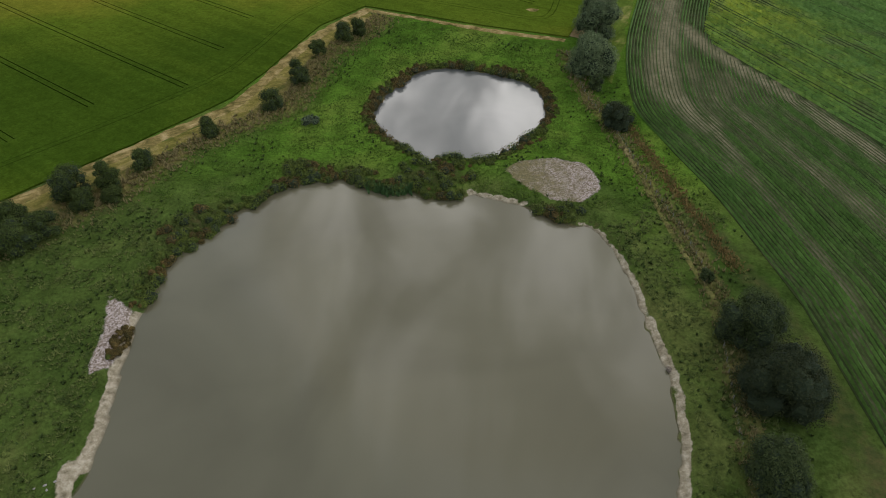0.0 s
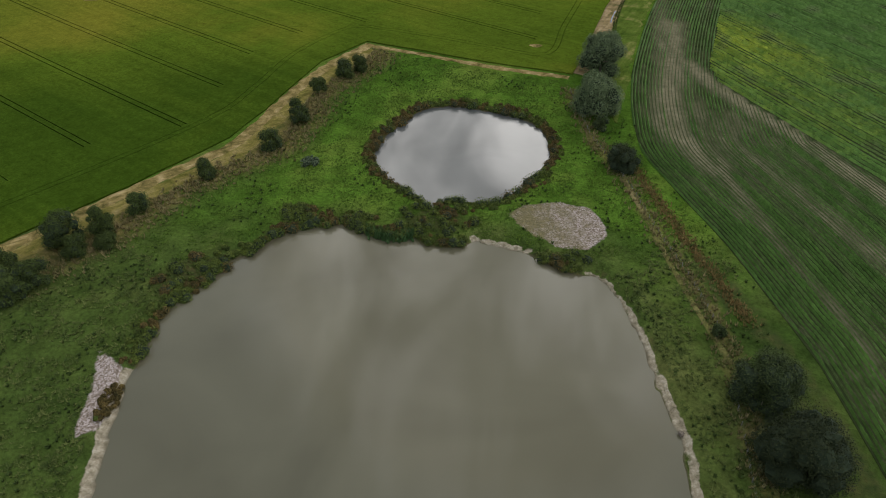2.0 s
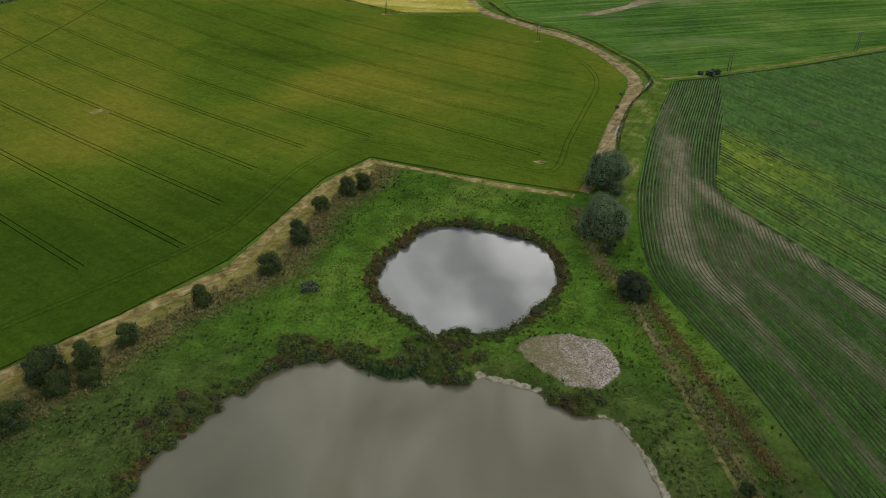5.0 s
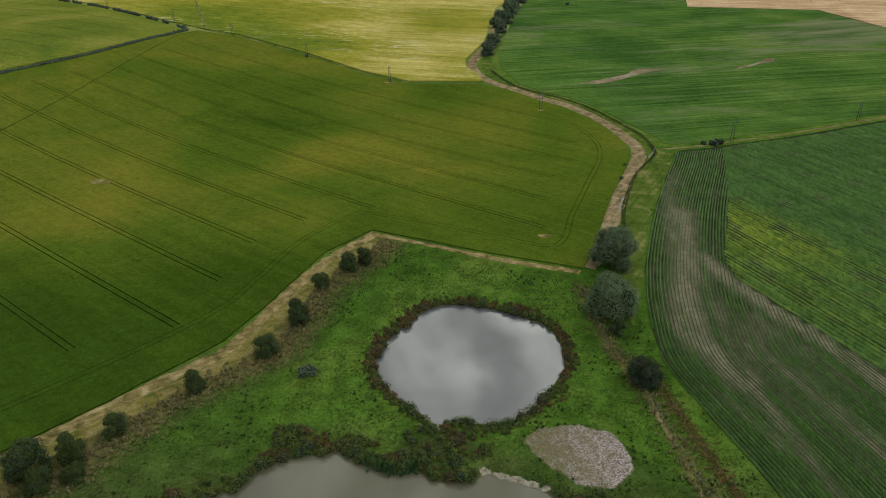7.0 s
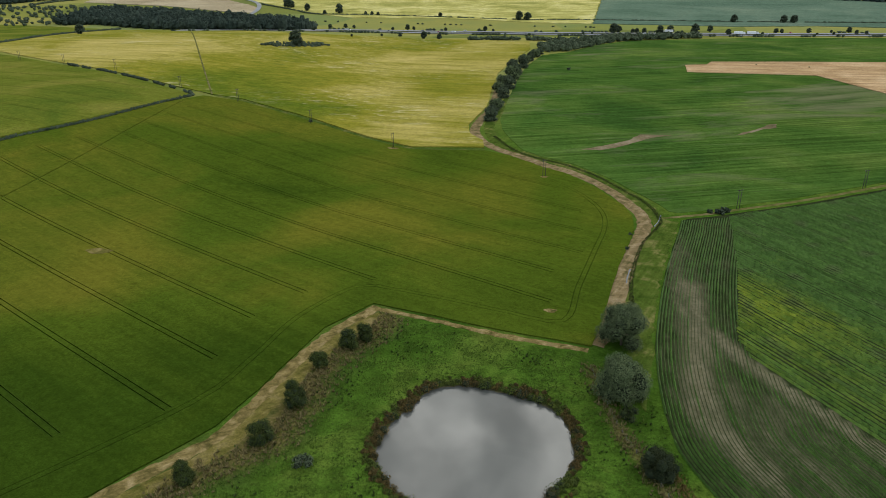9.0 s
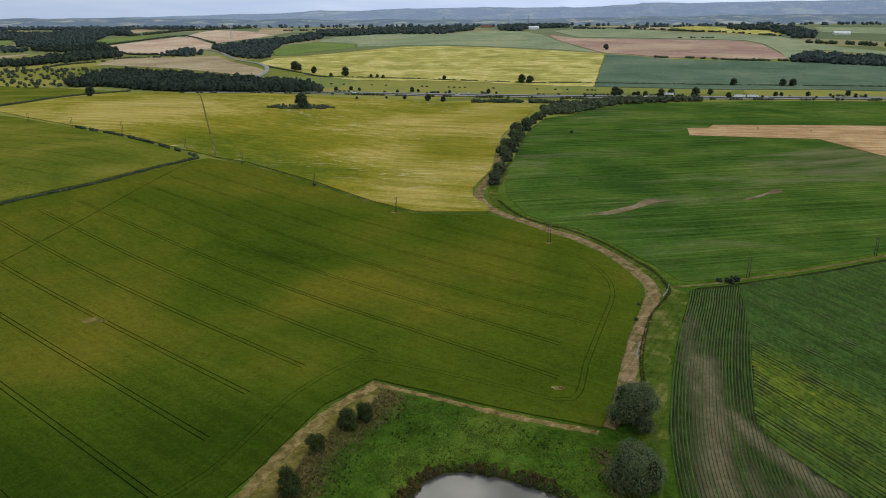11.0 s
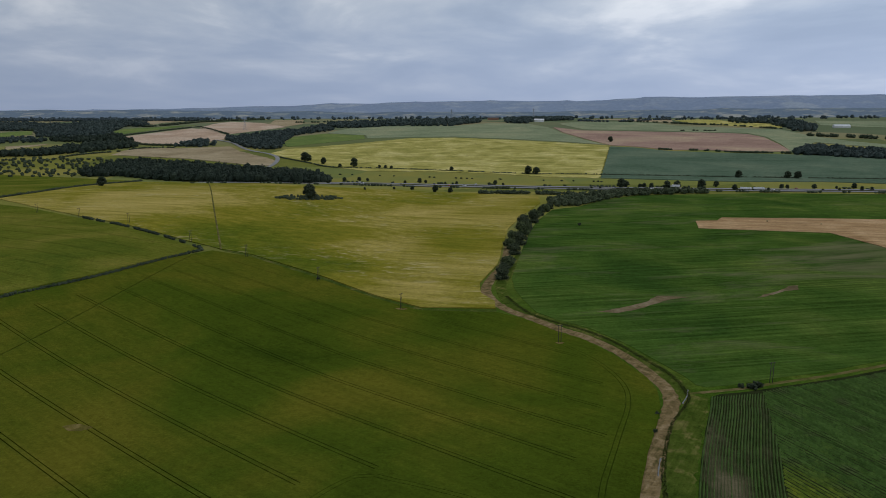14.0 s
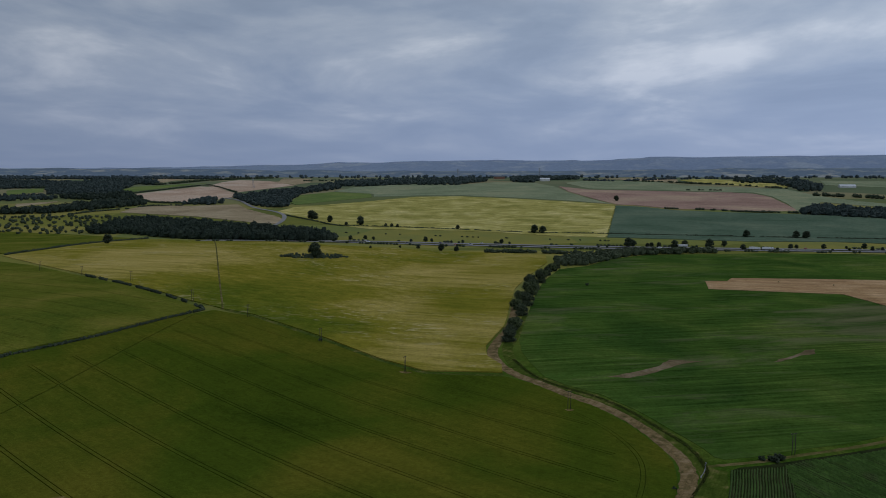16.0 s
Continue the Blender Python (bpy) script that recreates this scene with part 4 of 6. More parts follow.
make_strip("path_2", [(-193, 572), (-248, 711), (-377, 1038), (-400, 1080)], 1.5, PATH_GRASS, "pale trodden path through the barley", 0.95, "path")
make_strip("ditch_water_1", [(83.5, 322.5), (87.2, 329), (90.2, 337)], 0.6, DITCH_WATER, "narrow water-filled ditch", 0.3, "ditch", 1.2, 4, 0.5)
make_strip("ditch_water_2", [(58.4, 263), (60.6, 270), (62.6, 275.5)], 0.55, DITCH_WATER, "narrow gleam of ditch water", 0.3, "ditch", 1.2, 4, 0.5)
make_strip("path_3", [(43.2, 160.0), (44.0, 149.8), (45.4, 137.1), (46.6, 125.9), (47.7, 115.8), (48.9, 107.5), (49.7, 102.1), (52.0, 87), (50.2, 72), (46.5, 45)], 1.6, PATH_GRASS, "narrow trodden path beside the fence", 0.12, "path")

# the dual carriageway
make_strip("road_1", [(-420, 1085), (-235, 1118), (-128, 1128), (3, 1117), (127, 1095), (324, 1074), (564, 1056), (900, 1030), (1400, 960)], 13.0, ASPHALT, "grey dual carriageway, nearer lanes", 1.2, "road", 12, 4, 0.0)
make_strip("road_2", [(-420, 1111), (-235, 1144), (-128, 1153), (3, 1141), (127, 1118), (324, 1097), (564, 1078), (900, 1052), (1400, 982)], 13.0, ASPHALT, "grey dual carriageway, farther lanes", 1.4, "road", 12, 4, 0.0)
make_strip("road_3", [(-720, 2010), (-644, 1920), (-546, 1737), (-461, 1634), (-418, 1545), (-395, 1422), (-400, 1300)], 9.0, ASPHALT, "grey side road curving down the slope", 1.4, "road", 12, 4, 0.0)


# ---- things: helpers ----
def part(name, me, parent, label=""):
    ob = new(name, me)
    ob.parent = parent
    return tagged(ob, label) if label else ob


def thing(name, at, label, category, group="", turn=0.0, lift=0.0):
    ob = new(name)
    ob.empty_display_size = 0.5
    ob.matrix_basis = pose(at[0], at[1], float(land(at[0], at[1])) + lift, 0, 0, turn)
    return tagged(ob, label, category, group)


def bm_mesh(name, bm, mat, smooth=False):
    me = bpy.data.meshes.new(name)
    bm.to_mesh(me)
    bm.free()
    me.materials.append(mat)
    if smooth:
        me.polygons.foreach_set("use_smooth", np.ones(len(me.polygons), bool))
    return me


def add_box(bm, size, at, bevel=0.0, turn=None):
    m = Matrix.Translation(at) @ (turn or Matrix()) @ Matrix.Diagonal((*size, 1))
    made = bmesh.ops.create_cube(bm, size=1.0, matrix=m)
    if bevel:
        edges = list({e for v in made["verts"] for e in v.link_edges})
        bmesh.ops.bevel(bm, geom=edges, offset=bevel, segments=2, affect="EDGES")


def add_rod(bm, a, b, r0, r1=None, sides=8):
    a, b = Vector(a), Vector(b)
    m = Matrix.Translation((a + b) / 2) @ (b - a).to_track_quat("Z", "Y").to_matrix().to_4x4()
    bmesh.ops.create_cone(bm, cap_ends=True, segments=sides, radius1=r0, radius2=r0 if r1 is None else r1, depth=(b - a).length, matrix=m)


def leaf_quads(rng, centres, out, size):
    """Rhombic leaf sprays at the centres, facing roughly outwards."""
    n = len(centres)
    normal = out * 0.7 + rng.normal(size=(n, 3)) * 0.55 + np.array([0, 0, 0.25])
    normal /= np.linalg.norm(normal, axis=1)[:, None]
    side = np.cross(normal, rng.normal(size=(n, 3)))
    side /= np.linalg.norm(side, axis=1)[:, None] + 1e-9
    other = np.cross(normal, side)
    s = size * rng.uniform(0.6, 1.3, (n, 1))
    v = np.stack([centres - side * s, centres - other * s * 0.55 + normal * s * 0.12, centres + side * s, centres + other * s * 0.55 + normal * s * 0.12], 1)
    return v.reshape(-1, 3), np.arange(4 * n).reshape(n, 4)


def ball(rings=5, segments=8):
    v, f = [(0, 0, -1)], []
    for i in range(1, rings):
        a = math.pi * i / rings
        v += [(math.sin(a) * math.cos(2 * math.pi * j / segments), math.sin(a) * math.sin(2 * math.pi * j / segments), -math.cos(a)) for j in range(segments)]
    v.append((0, 0, 1))
    for j in range(segments):
        k = (j + 1) % segments
        f.append((0, 1 + k, 1 + j, 1 + j))
        for i in range(rings - 2):
            p, q = 1 + i * segments, 1 + (i + 1) * segments
            f.append((p + j, p + k, q + k, q + j))
        p = 1 + (rings - 2) * segments
        f.append((p + j, p + k, len(v) - 1, len(v) - 1))
    return np.array(v, float), [tuple(dict.fromkeys(t)) for t in f]


BALL_V, BALL_F = ball()


def crown_mesh(name, rng, blobs, count, size, mat, core=0.66):
    """Many leaf sprays on lumpy shells, with a rough inner mass, coloured dark as crown shade, that closes most of the
    gaps.
    """
    b = np.array(blobs, float)
    pick = rng.choice(len(b), count, p=b[:, 3] ** 2 / (b[:, 3] ** 2).sum())
    out = rng.normal(size=(count, 3))
    out /= np.linalg.norm(out, axis=1)[:, None]
    out[:, 2] = np.where(rng.random(count) < 0.35, np.abs(out[:, 2]), out[:, 2])
    r = b[pick, 3] * (0.62 + 0.52 * rng.random(count) ** 0.8)
    centres = b[pick, :3] + out * r[:, None]
    keep = centres[:, 2] > 0.12
    v, f = leaf_quads(rng, centres[keep], out[keep], size)
    verts, faces = [v], f.tolist()
    base = len(v)
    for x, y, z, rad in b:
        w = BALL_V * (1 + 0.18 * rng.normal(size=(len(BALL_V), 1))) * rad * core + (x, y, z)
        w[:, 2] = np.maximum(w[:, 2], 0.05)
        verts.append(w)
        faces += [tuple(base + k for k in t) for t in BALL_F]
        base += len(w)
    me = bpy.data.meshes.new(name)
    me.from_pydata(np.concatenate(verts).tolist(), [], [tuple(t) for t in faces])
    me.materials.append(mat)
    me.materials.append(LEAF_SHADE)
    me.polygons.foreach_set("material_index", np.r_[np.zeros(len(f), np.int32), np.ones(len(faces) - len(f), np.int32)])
    me.update()
    return me


def trunk_mesh(rng, height, width, radius, limbs=5):
    bm = bmesh.new()
    lean = Vector((rng.normal() * 0.05, rng.normal() * 0.05, 1)) * height
    add_rod(bm, (0, 0, -0.4), lean * 0.5, radius, radius * 0.7, 9)
    add_rod(bm, lean * 0.49, lean * 0.85, radius * 0.7, radius * 0.25, 8)
    for k in range(limbs):
        a = 6.283 * (k + rng.random() * 0.6) / limbs
        start = lean * (0.22 + 0.5 * rng.random())
        end = start + Vector((math.cos(a) * width * 0.3, math.sin(a) * width * 0.3, height * 0.22))
        add_rod(bm, start, end, radius * 0.42, radius * 0.12, 6)
    return bm_mesh("trunk", bm, BARK, True)


def blobs_for(rng, height, width, count, low=0.12, flat=1.0):
    out = []
    for k in range(count):
        a, q = rng.random() * 6.283, math.sqrt(rng.random())
        u = low + (0.94 - low) * rng.random()
        spread = math.sin(math.pi * min(1, 0.18 + 0.82 * u)) ** 0.6
        r = width * (0.11 + 0.13 * rng.random())
        z = min(max(u * height, r * 0.55), height - r * 0.8)
        out.append((math.cos(a) * q * spread * (width / 2 - r * 0.7), math.sin(a) * q * spread * (width / 2 - r * 0.7) * flat, z, r))
    return out


def make_tree(name, at, height, width, leaf, label, category="tree", group="", seed=1, count=3000, size=0.3, blobs=14, low=0.2, trunk=None, limbs=5):
    rng = np.random.default_rng(seed)
    t = thing(name, at, label, category, group, rng.random() * 360)
    part("trunk", trunk_mesh(rng, height * 0.75, width, trunk or height * 0.03, limbs), t)
    part("crown", crown_mesh("crown", rng, blobs_for(rng, height, width, int(blobs * 1.7), low), count, size, leaf), t)
    return t


def copy_at(ob, at, scale=1.0, turn=0.0, tall=1.0, lift=0.0):
    return copy_thing(ob, pose(at[0], at[1], float(land(at[0], at[1])) + lift, 0, 0, turn) @ Matrix.Diagonal((scale, scale, scale * tall, 1)))


# ---- bushes and trees round the meadow ----
HEDGE_GROUP = "bushes along the field edge"
for k, (x, y, h, w) in enumerate([(-34.6, 217.2, 6.2, 7.0), (-30.6, 221, 5.4, 5.8), (-41.3, 205, 5.2, 5.6), (-44.2, 187, 7.0, 7.2), (-49.0, 172, 5.6, 7.4),
                                  (-62.8, 158, 5.2, 6.6), (-74.6, 142.5, 4.8, 7.0)]):
    make_tree("hawthorn_bush", (x, y), h, w, LEAF_HAWTHORN, "rounded dark green hawthorn bush in dry grass", "bush", HEDGE_GROUP, 20 + k, 6800, 0.15, 12, 0.05, 0.16)
for k, (x, y, h, w) in enumerate([(-80.3, 134.2, 7.0, 6.4), (-86.8, 130.2, 8.0, 9.5), (-83, 126.5, 4.6, 6.5), (-77.5, 129.5, 3.0, 5.0)]):
    make_tree("hawthorn_bush", (x, y), h, w, LEAF_HAWTHORN, "tall dense hawthorn at the end of the hedge", "bush", HEDGE_GROUP, 40 + k, 8200, 0.17, 15, 0.05, 0.18)
for k, (x, y, h, w) in enumerate([(-95.5, 119, 6.5, 8.5), (-91, 113.5, 6.2, 9.0), (-97.5, 109, 6.5, 9.0), (-106, 105, 6, 9), (-90.6, 112.2, 5.6, 8.0), (-87.3, 116.9, 5.6, 8.0), (-96.9, 118.9, 5.6, 8.0)]):
    make_tree("hawthorn_bush", (x, y), h, w, LEAF_HAWTHORN, "broad dark hawthorn thicket beside the meadow", "bush", HEDGE_GROUP, 50 + k, 8200, 0.18, 15, 0.05, 0.18)
make_tree("willow_tree", (47.4, 219.5), 13.0, 15.0, LEAF_WILLOW, "broad grey-green willow at the meadow corner", "tree", "willows by the meadow corner", 71, 30000, 0.21, 20, 0.10, 0.45, 8)
make_tree("willow_tree", (40.9, 191.5), 12.0, 14.5, LEAF_WILLOW, "silvery grey-green willow with a lumpy crown", "tree", "willows by the meadow corner", 72, 30000, 0.21, 18, 0.08, 0.42, 8)
make_tree("willow_shrub", (41.4, 182.5), 4.2, 5.0, LEAF_ASH, "small green willow shrub beside the fence", "bush", "", 73, 1100, 0.24, 8, 0.05, 0.12)
make_tree("thorn_bush", (43.4, 161), 6.6, 10.0, LEAF_DARK, "round dark thorn bush beside the fence", "bush", "", 74, 11000, 0.16, 20, 0.04, 0.2)
make_tree("sallow_shrub", (50.2, 101.5), 3.2, 3.2, LEAF_ASH, "small dark sallow shrub on the fence line", "bush", "", 75, 1200, 0.2, 7, 0.05, 0.1)
make_tree("ash_tree", (53.4, 86.5), 9.5, 12.5, LEAF_ASH, "broad green ash tree beside the pond path", "tree", "trees beside the pond path", 76, 28000, 0.16, 30, 0.06, 0.35, 7)
make_tree("blackthorn_tree", (54.6, 73.5), 10.0, 15.0, LEAF_DARK, "wide dark blackthorn thicket with brownish twigs", "tree", "trees beside the pond path", 77, 34000, 0.16, 36, 0.05, 0.35, 8)
make_tree("sallow_tree", (47.5, 57.0), 9.5, 10.5, LEAF_ASH, "dull green sallow tree near the pond shore", "tree", "trees beside the pond path", 78, 24000, 0.16, 26, 0.06, 0.35, 7)
make_tree("elder_bush", (-37.5, 164.5), 1.2, 5.5, LEAF_STREAM, "low grey-green shrub in rough grass", "bush", "", 80, 1000, 0.22, 8, 0.03, 0.08)

# ---- vegetation that nobody could count ----
def tufts(rng, x, y, z, tall, blades=6, wide=0.13, splay=0.6):
    n = len(x)
    a = rng.random((n, blades)) * 6.283
    h = tall[:, None] * rng.uniform(0.6, 1.15, (n, blades))
    r0, r1 = 0.12 * tall[:, None], splay * h * rng.uniform(0.5, 1.2, (n, blades))
    w = wide * rng.uniform(0.7, 1.4, (n, blades)) * np.maximum(tall[:, None], 0.5) / 0.5
    ca, sa = np.cos(a), np.sin(a)
    bx, by = x[:, None] + ca * r0, y[:, None] + sa * r0
    v = np.stack([np.stack([bx - sa * w, by + ca * w, np.broadcast_to(z[:, None] - 0.05, bx.shape)], -1),
                  np.stack([bx + sa * w, by - ca * w, np.broadcast_to(z[:, None] - 0.05, bx.shape)], -1),
                  np.stack([bx + ca * r1, by + sa * r1, z[:, None] + h], -1)], 2)
    return v.reshape(-1, 3), np.arange(3 * n * blades).reshape(-1, 3)


def ground_height(x, y, sd=None):
    sd = shore_distance(x, y) if sd is None else sd
    return np.where(sd < 60, np.where(sd > 0, land(x, y) * ease(-0.3, 1, sd / 2.6), np.maximum(-1.4, sd * 0.28)), land(x, y))


def meadow_points(seed, count):
    rng = np.random.default_rng(seed)
    x, y = rng.uniform(-108, 67, count), rng.uniform(46, 246, count)
    hedge_side = LEFT_HEDGE[np.argmin(np.hypot(LEFT_HEDGE[:, 0][None] - x[:, None], LEFT_HEDGE[:, 1][None] - y[:, None]), 1)]
    fence_x = np.interp(y, RIGHT_FENCE[::-1, 1], RIGHT_FENCE[::-1, 0])
    top = np.interp(x, [-31, -10.5, 11.5, 37, 60], [243, 233, 223, 214, 200]) - 1.5
    crop_x = np.interp(y, [30, 63, 95, 107, 129, 149, 170, 191, 217, 250], [68, 68, 67, 65, 61, 55.5, 50.3, 51.8, 57, 67])
    ok = (x - hedge_side[:, 0] > -1.0) & (y < top) & (x < np.minimum(fence_x + 12, crop_x - 0.6))
    x, y = x[ok], y[ok]
    sd = shore_distance(x, y)
    bare = np.zeros(len(x), bool)
    for bed in (GRAVEL_BED, GRAVEL_SPIT):
        bare |= inside(x, y, bed)
    for line, width in ((SAND_LEFT, 2.6), (SAND_RIGHT, 1.6), (SAND_NORTH, 1.0)):
        bare |= off_line(x, y, line) < width
    ok = (sd > 0.5) & ~bare
    return rng, x[ok], y[ok], sd[ok]


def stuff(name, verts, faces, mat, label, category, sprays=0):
    """Uncounted growth; faces past the leaf sprays are its inner body, coloured dark to stand for shade."""
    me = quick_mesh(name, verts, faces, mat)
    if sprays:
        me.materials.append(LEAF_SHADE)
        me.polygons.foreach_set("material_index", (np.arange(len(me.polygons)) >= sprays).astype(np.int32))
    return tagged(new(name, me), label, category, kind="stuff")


rng, gx, gy, gsd = meadow_points(101, 95000)
keep = np.array([noise.noise((a / 5.0, b / 5.0, 7.0)) for a, b in zip(gx, gy)]) + 0.5 * rng.random(len(gx)) > np.where((gx > 51) & (gy < 118), 0.6, np.where(gy < 130, 0.16, 0.12))
gx, gy, gsd = gx[keep], gy[keep], gsd[keep]
rough_side = gy + 9 * np.array([noise.noise((a / 12.0, b / 12.0, 3.0)) for a, b in zip(gx, gy)]) < 128
for name, mat, side, tall, label in (("meadow_grass", TUFT_GREEN, ~rough_side, (0.14, 0.34), "short green tufts of grazed meadow grass"), ("rough_grass", TUFT_DULL, rough_side, (0.2, 0.5), "dull green rough grass in small tussocks")):
    tx, ty = gx[side], gy[side]
    stuff(name, *tufts(rng, tx, ty, ground_height(tx, ty, gsd[side]), rng.uniform(*tall, len(tx)), 6, 0.11, 1.4), mat, label, "grass")
rng, gx, gy, gsd = meadow_points(102, 7000)
keep = np.array([noise.noise((a / 14.0, b / 14.0, 11.0)) for a, b in zip(gx, gy)]) + 0.35 * rng.random(len(gx)) > np.where((gx > 15) & (gy < 140), 0.18, np.where(gy < 125, 0.12, 0.36))
gx, gy, gsd = gx[keep], gy[keep], gsd[keep]
stuff("rush_tussocks", *tufts(rng, gx, gy, ground_height(gx, gy, gsd), rng.uniform(0.25, 0.6, len(gx)), 18, 0.12, 0.9), TUFT_RUSH, "dark rush tussocks scattered over the meadow", "rushes")
rng, gx, gy, gsd = meadow_points(103, 90000)
dl, dr = off_line(gx, gy, LEFT_HEDGE), off_line(gx, gy, RIGHT_FENCE)
keep = rng.random(len(gx)) < np.maximum(np.clip(1.0 - dl / 11, 0, 1), np.clip(0.8 - dr / 5, 0, 1))
gx, gy, gsd = gx[keep], gy[keep], gsd[keep]
stuff("dry_grass", *tufts(rng, gx, gy, ground_height(gx, gy, gsd), rng.uniform(0.4, 0.95, len(gx)), 9, 0.06), TUFT_DRY, "tall dry straw-coloured grass along hedge and fence", "grass")


def herb_clumps(rng, x, y, z, radius, leaves=16, size=0.26, body=True):
    """Leafy clumps of bankside growth, each a low dome of leaf sprays."""
    n = len(x)
    out = rng.normal(size=(n, leaves, 3))
    out /= np.linalg.norm(out, axis=2)[..., None]
    out[..., 2] = np.abs(out[..., 2])
    c = np.stack([x, y, z], -1)[:, None] + out * radius[:, None, None] * (1, 1, 1.1) * rng.uniform(0.6, 1.0, (n, leaves, 1))
    v, f = leaf_quads(rng, c.reshape(-1, 3), out.reshape(-1, 3), size)
    verts, faces, base = [v], f.tolist(), len(v)
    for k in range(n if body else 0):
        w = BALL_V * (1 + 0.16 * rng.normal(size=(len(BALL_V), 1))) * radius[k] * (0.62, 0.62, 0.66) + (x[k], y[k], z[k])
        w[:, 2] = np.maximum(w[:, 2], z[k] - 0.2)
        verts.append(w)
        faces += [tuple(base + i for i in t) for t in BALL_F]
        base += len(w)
    return np.concatenate(verts), faces


rng = np.random.default_rng(201)
spots, radius = [], []
for pond, bare_lines in ((BIG_POND, (SAND_LEFT, SAND_RIGHT, SAND_NORTH)), (SMALL_POND, ())):
    for k in range(len(pond)):
        a, b = pond[k], pond[(k + 1) % len(pond)]
        n = np.array([-(b - a)[1], (b - a)[0]])
        n = n / (np.linalg.norm(n) + 1e-9)
        if inside(np.array([a[0] + n[0] * 2]), np.array([a[1] + n[1] * 2]), pond)[0]:
            n = -n
        if a[1] < 50 or any(off_line(np.array([a[0]]), np.array([a[1]]), line)[0] < 2.6 for line in bare_lines):
            continue
        lush = 0.5 + noise.noise((a[0] / 9.0, a[1] / 9.0, 31.0))
        for j in range(3):
            spots.append(a + (b - a) * rng.random() + n * rng.uniform(0.25, 1.2))
            radius.append(rng.uniform(0.35, 0.8))
        if rng.random() < 0.7:
            spots.append(a + n * rng.uniform(0.0, 0.9))
            radius.append(rng.uniform(1.2, 2.3) if 143 < a[1] < 153 or (127 < a[1] < 141 and a[0] < 5) else rng.uniform(0.8, 1.3 + 1.2 * lush))
        for j in range(int(1 + 4 * lush)):
            spots.append(a + (b - a) * rng.random() + n * rng.uniform(0.8, 1.6 + 2.6 * lush))
            radius.append(rng.uniform(0.3, 0.9))
for cx, cy, rx, ry, count in ((-54, 119, 9, 8, 55), (-4, 139.5, 10, 6, 46), (-36, 142.0, 4.5, 3, 34), (-22, 140.0, 4, 2, 22), (-60.4, 86, 1.4, 4.5, 60), (23, 125.0, 7, 2, 20)):
    for _ in range(count):
        u, q = rng.random() * 6.283, math.sqrt(rng.random())
        spots.append(np.array([cx + rx * q * math.cos(u), cy + ry * q * math.sin(u)]))
        radius.append(rng.uniform(0.5, 1.9) if rx > 3 else rng.uniform(0.3, 0.6))
spots, radius = np.array(spots), np.array(radius)
ssd = shore_distance(spots[:, 0], spots[:, 1])
radius = radius[ssd > -0.9]
spots, ssd = spots[ssd > -0.9], ssd[ssd > -0.9]
tint = np.array([noise.noise((a / 6.0, b / 6.0, 5.0)) for a, b in spots]) + 0.45 * rng.random(len(spots)) + 0.6 * (np.hypot((spots[:, 0] + 60.4) / 2, (spots[:, 1] - 86) / 5.5) < 1)
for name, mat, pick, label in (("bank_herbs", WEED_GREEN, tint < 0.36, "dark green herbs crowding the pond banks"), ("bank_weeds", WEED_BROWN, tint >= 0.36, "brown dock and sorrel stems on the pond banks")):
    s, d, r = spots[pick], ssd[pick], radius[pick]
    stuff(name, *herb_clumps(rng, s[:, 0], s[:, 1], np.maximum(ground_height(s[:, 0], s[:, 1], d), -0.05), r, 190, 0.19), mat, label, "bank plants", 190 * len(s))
rx, ry = rng.uniform(-20, -9, 420), rng.normal(0, 0.8, 420)
ry = np.interp(rx, [-21, -14.2, -9.6], [136.8, 134.0, 134.8]) + ry
stuff("reeds", *tufts(rng, rx, ry, np.full(420, 0.05), rng.uniform(1.0, 1.8, 420), 8, 0.07, 0.35), REED, "bright green reed bed at the water's edge", "reeds")

# rough herbage along the right-hand fence path and the ditch
rng = np.random.default_rng(202)
line = curve([(46.5, 165), (49, 150), (52, 133), (55.5, 118), (57.5, 106)], 0.5)
p = line[rng.integers(0, len(line), 1700)] + rng.normal(0, 0.9, (1700, 2))
stuff("red_sorrel", *tufts(rng, p[:, 0], p[:, 1], land(p[:, 0], p[:, 1]), rng.uniform(0.3, 0.7, 1700), 7, 0.06), leaf_material("red_sorrel_leaves", (0.11, 0.092, 0.028), (0.30, 0.185, 0.070)), "reddish sorrel and dry stems beside the path", "weeds")
line = curve([(56.7, 246), (61.5, 268), (73.2, 301), (84.5, 321), (88.5, 331.5), (88, 352), (81, 372), (71.5, 394), (58.6, 412), (44.3, 425), (31, 441.5), (20.5, 474)], 0.7)
p = line[rng.integers(0, len(line), 2600)] + rng.choice([-1, 1], (2600, 1)) * np.array([[0.75, 0.5]]) * rng.uniform(0.15, 1.2, (2600, 1))
stuff("ditch_herbs", *herb_clumps(rng, p[:, 0], p[:, 1], land(p[:, 0], p[:, 1]) + 0.1, rng.uniform(0.12, 0.42, 2600), 10, 0.15, False), WEED_GREEN, "dark green herbs lining the ditch", "bank plants")

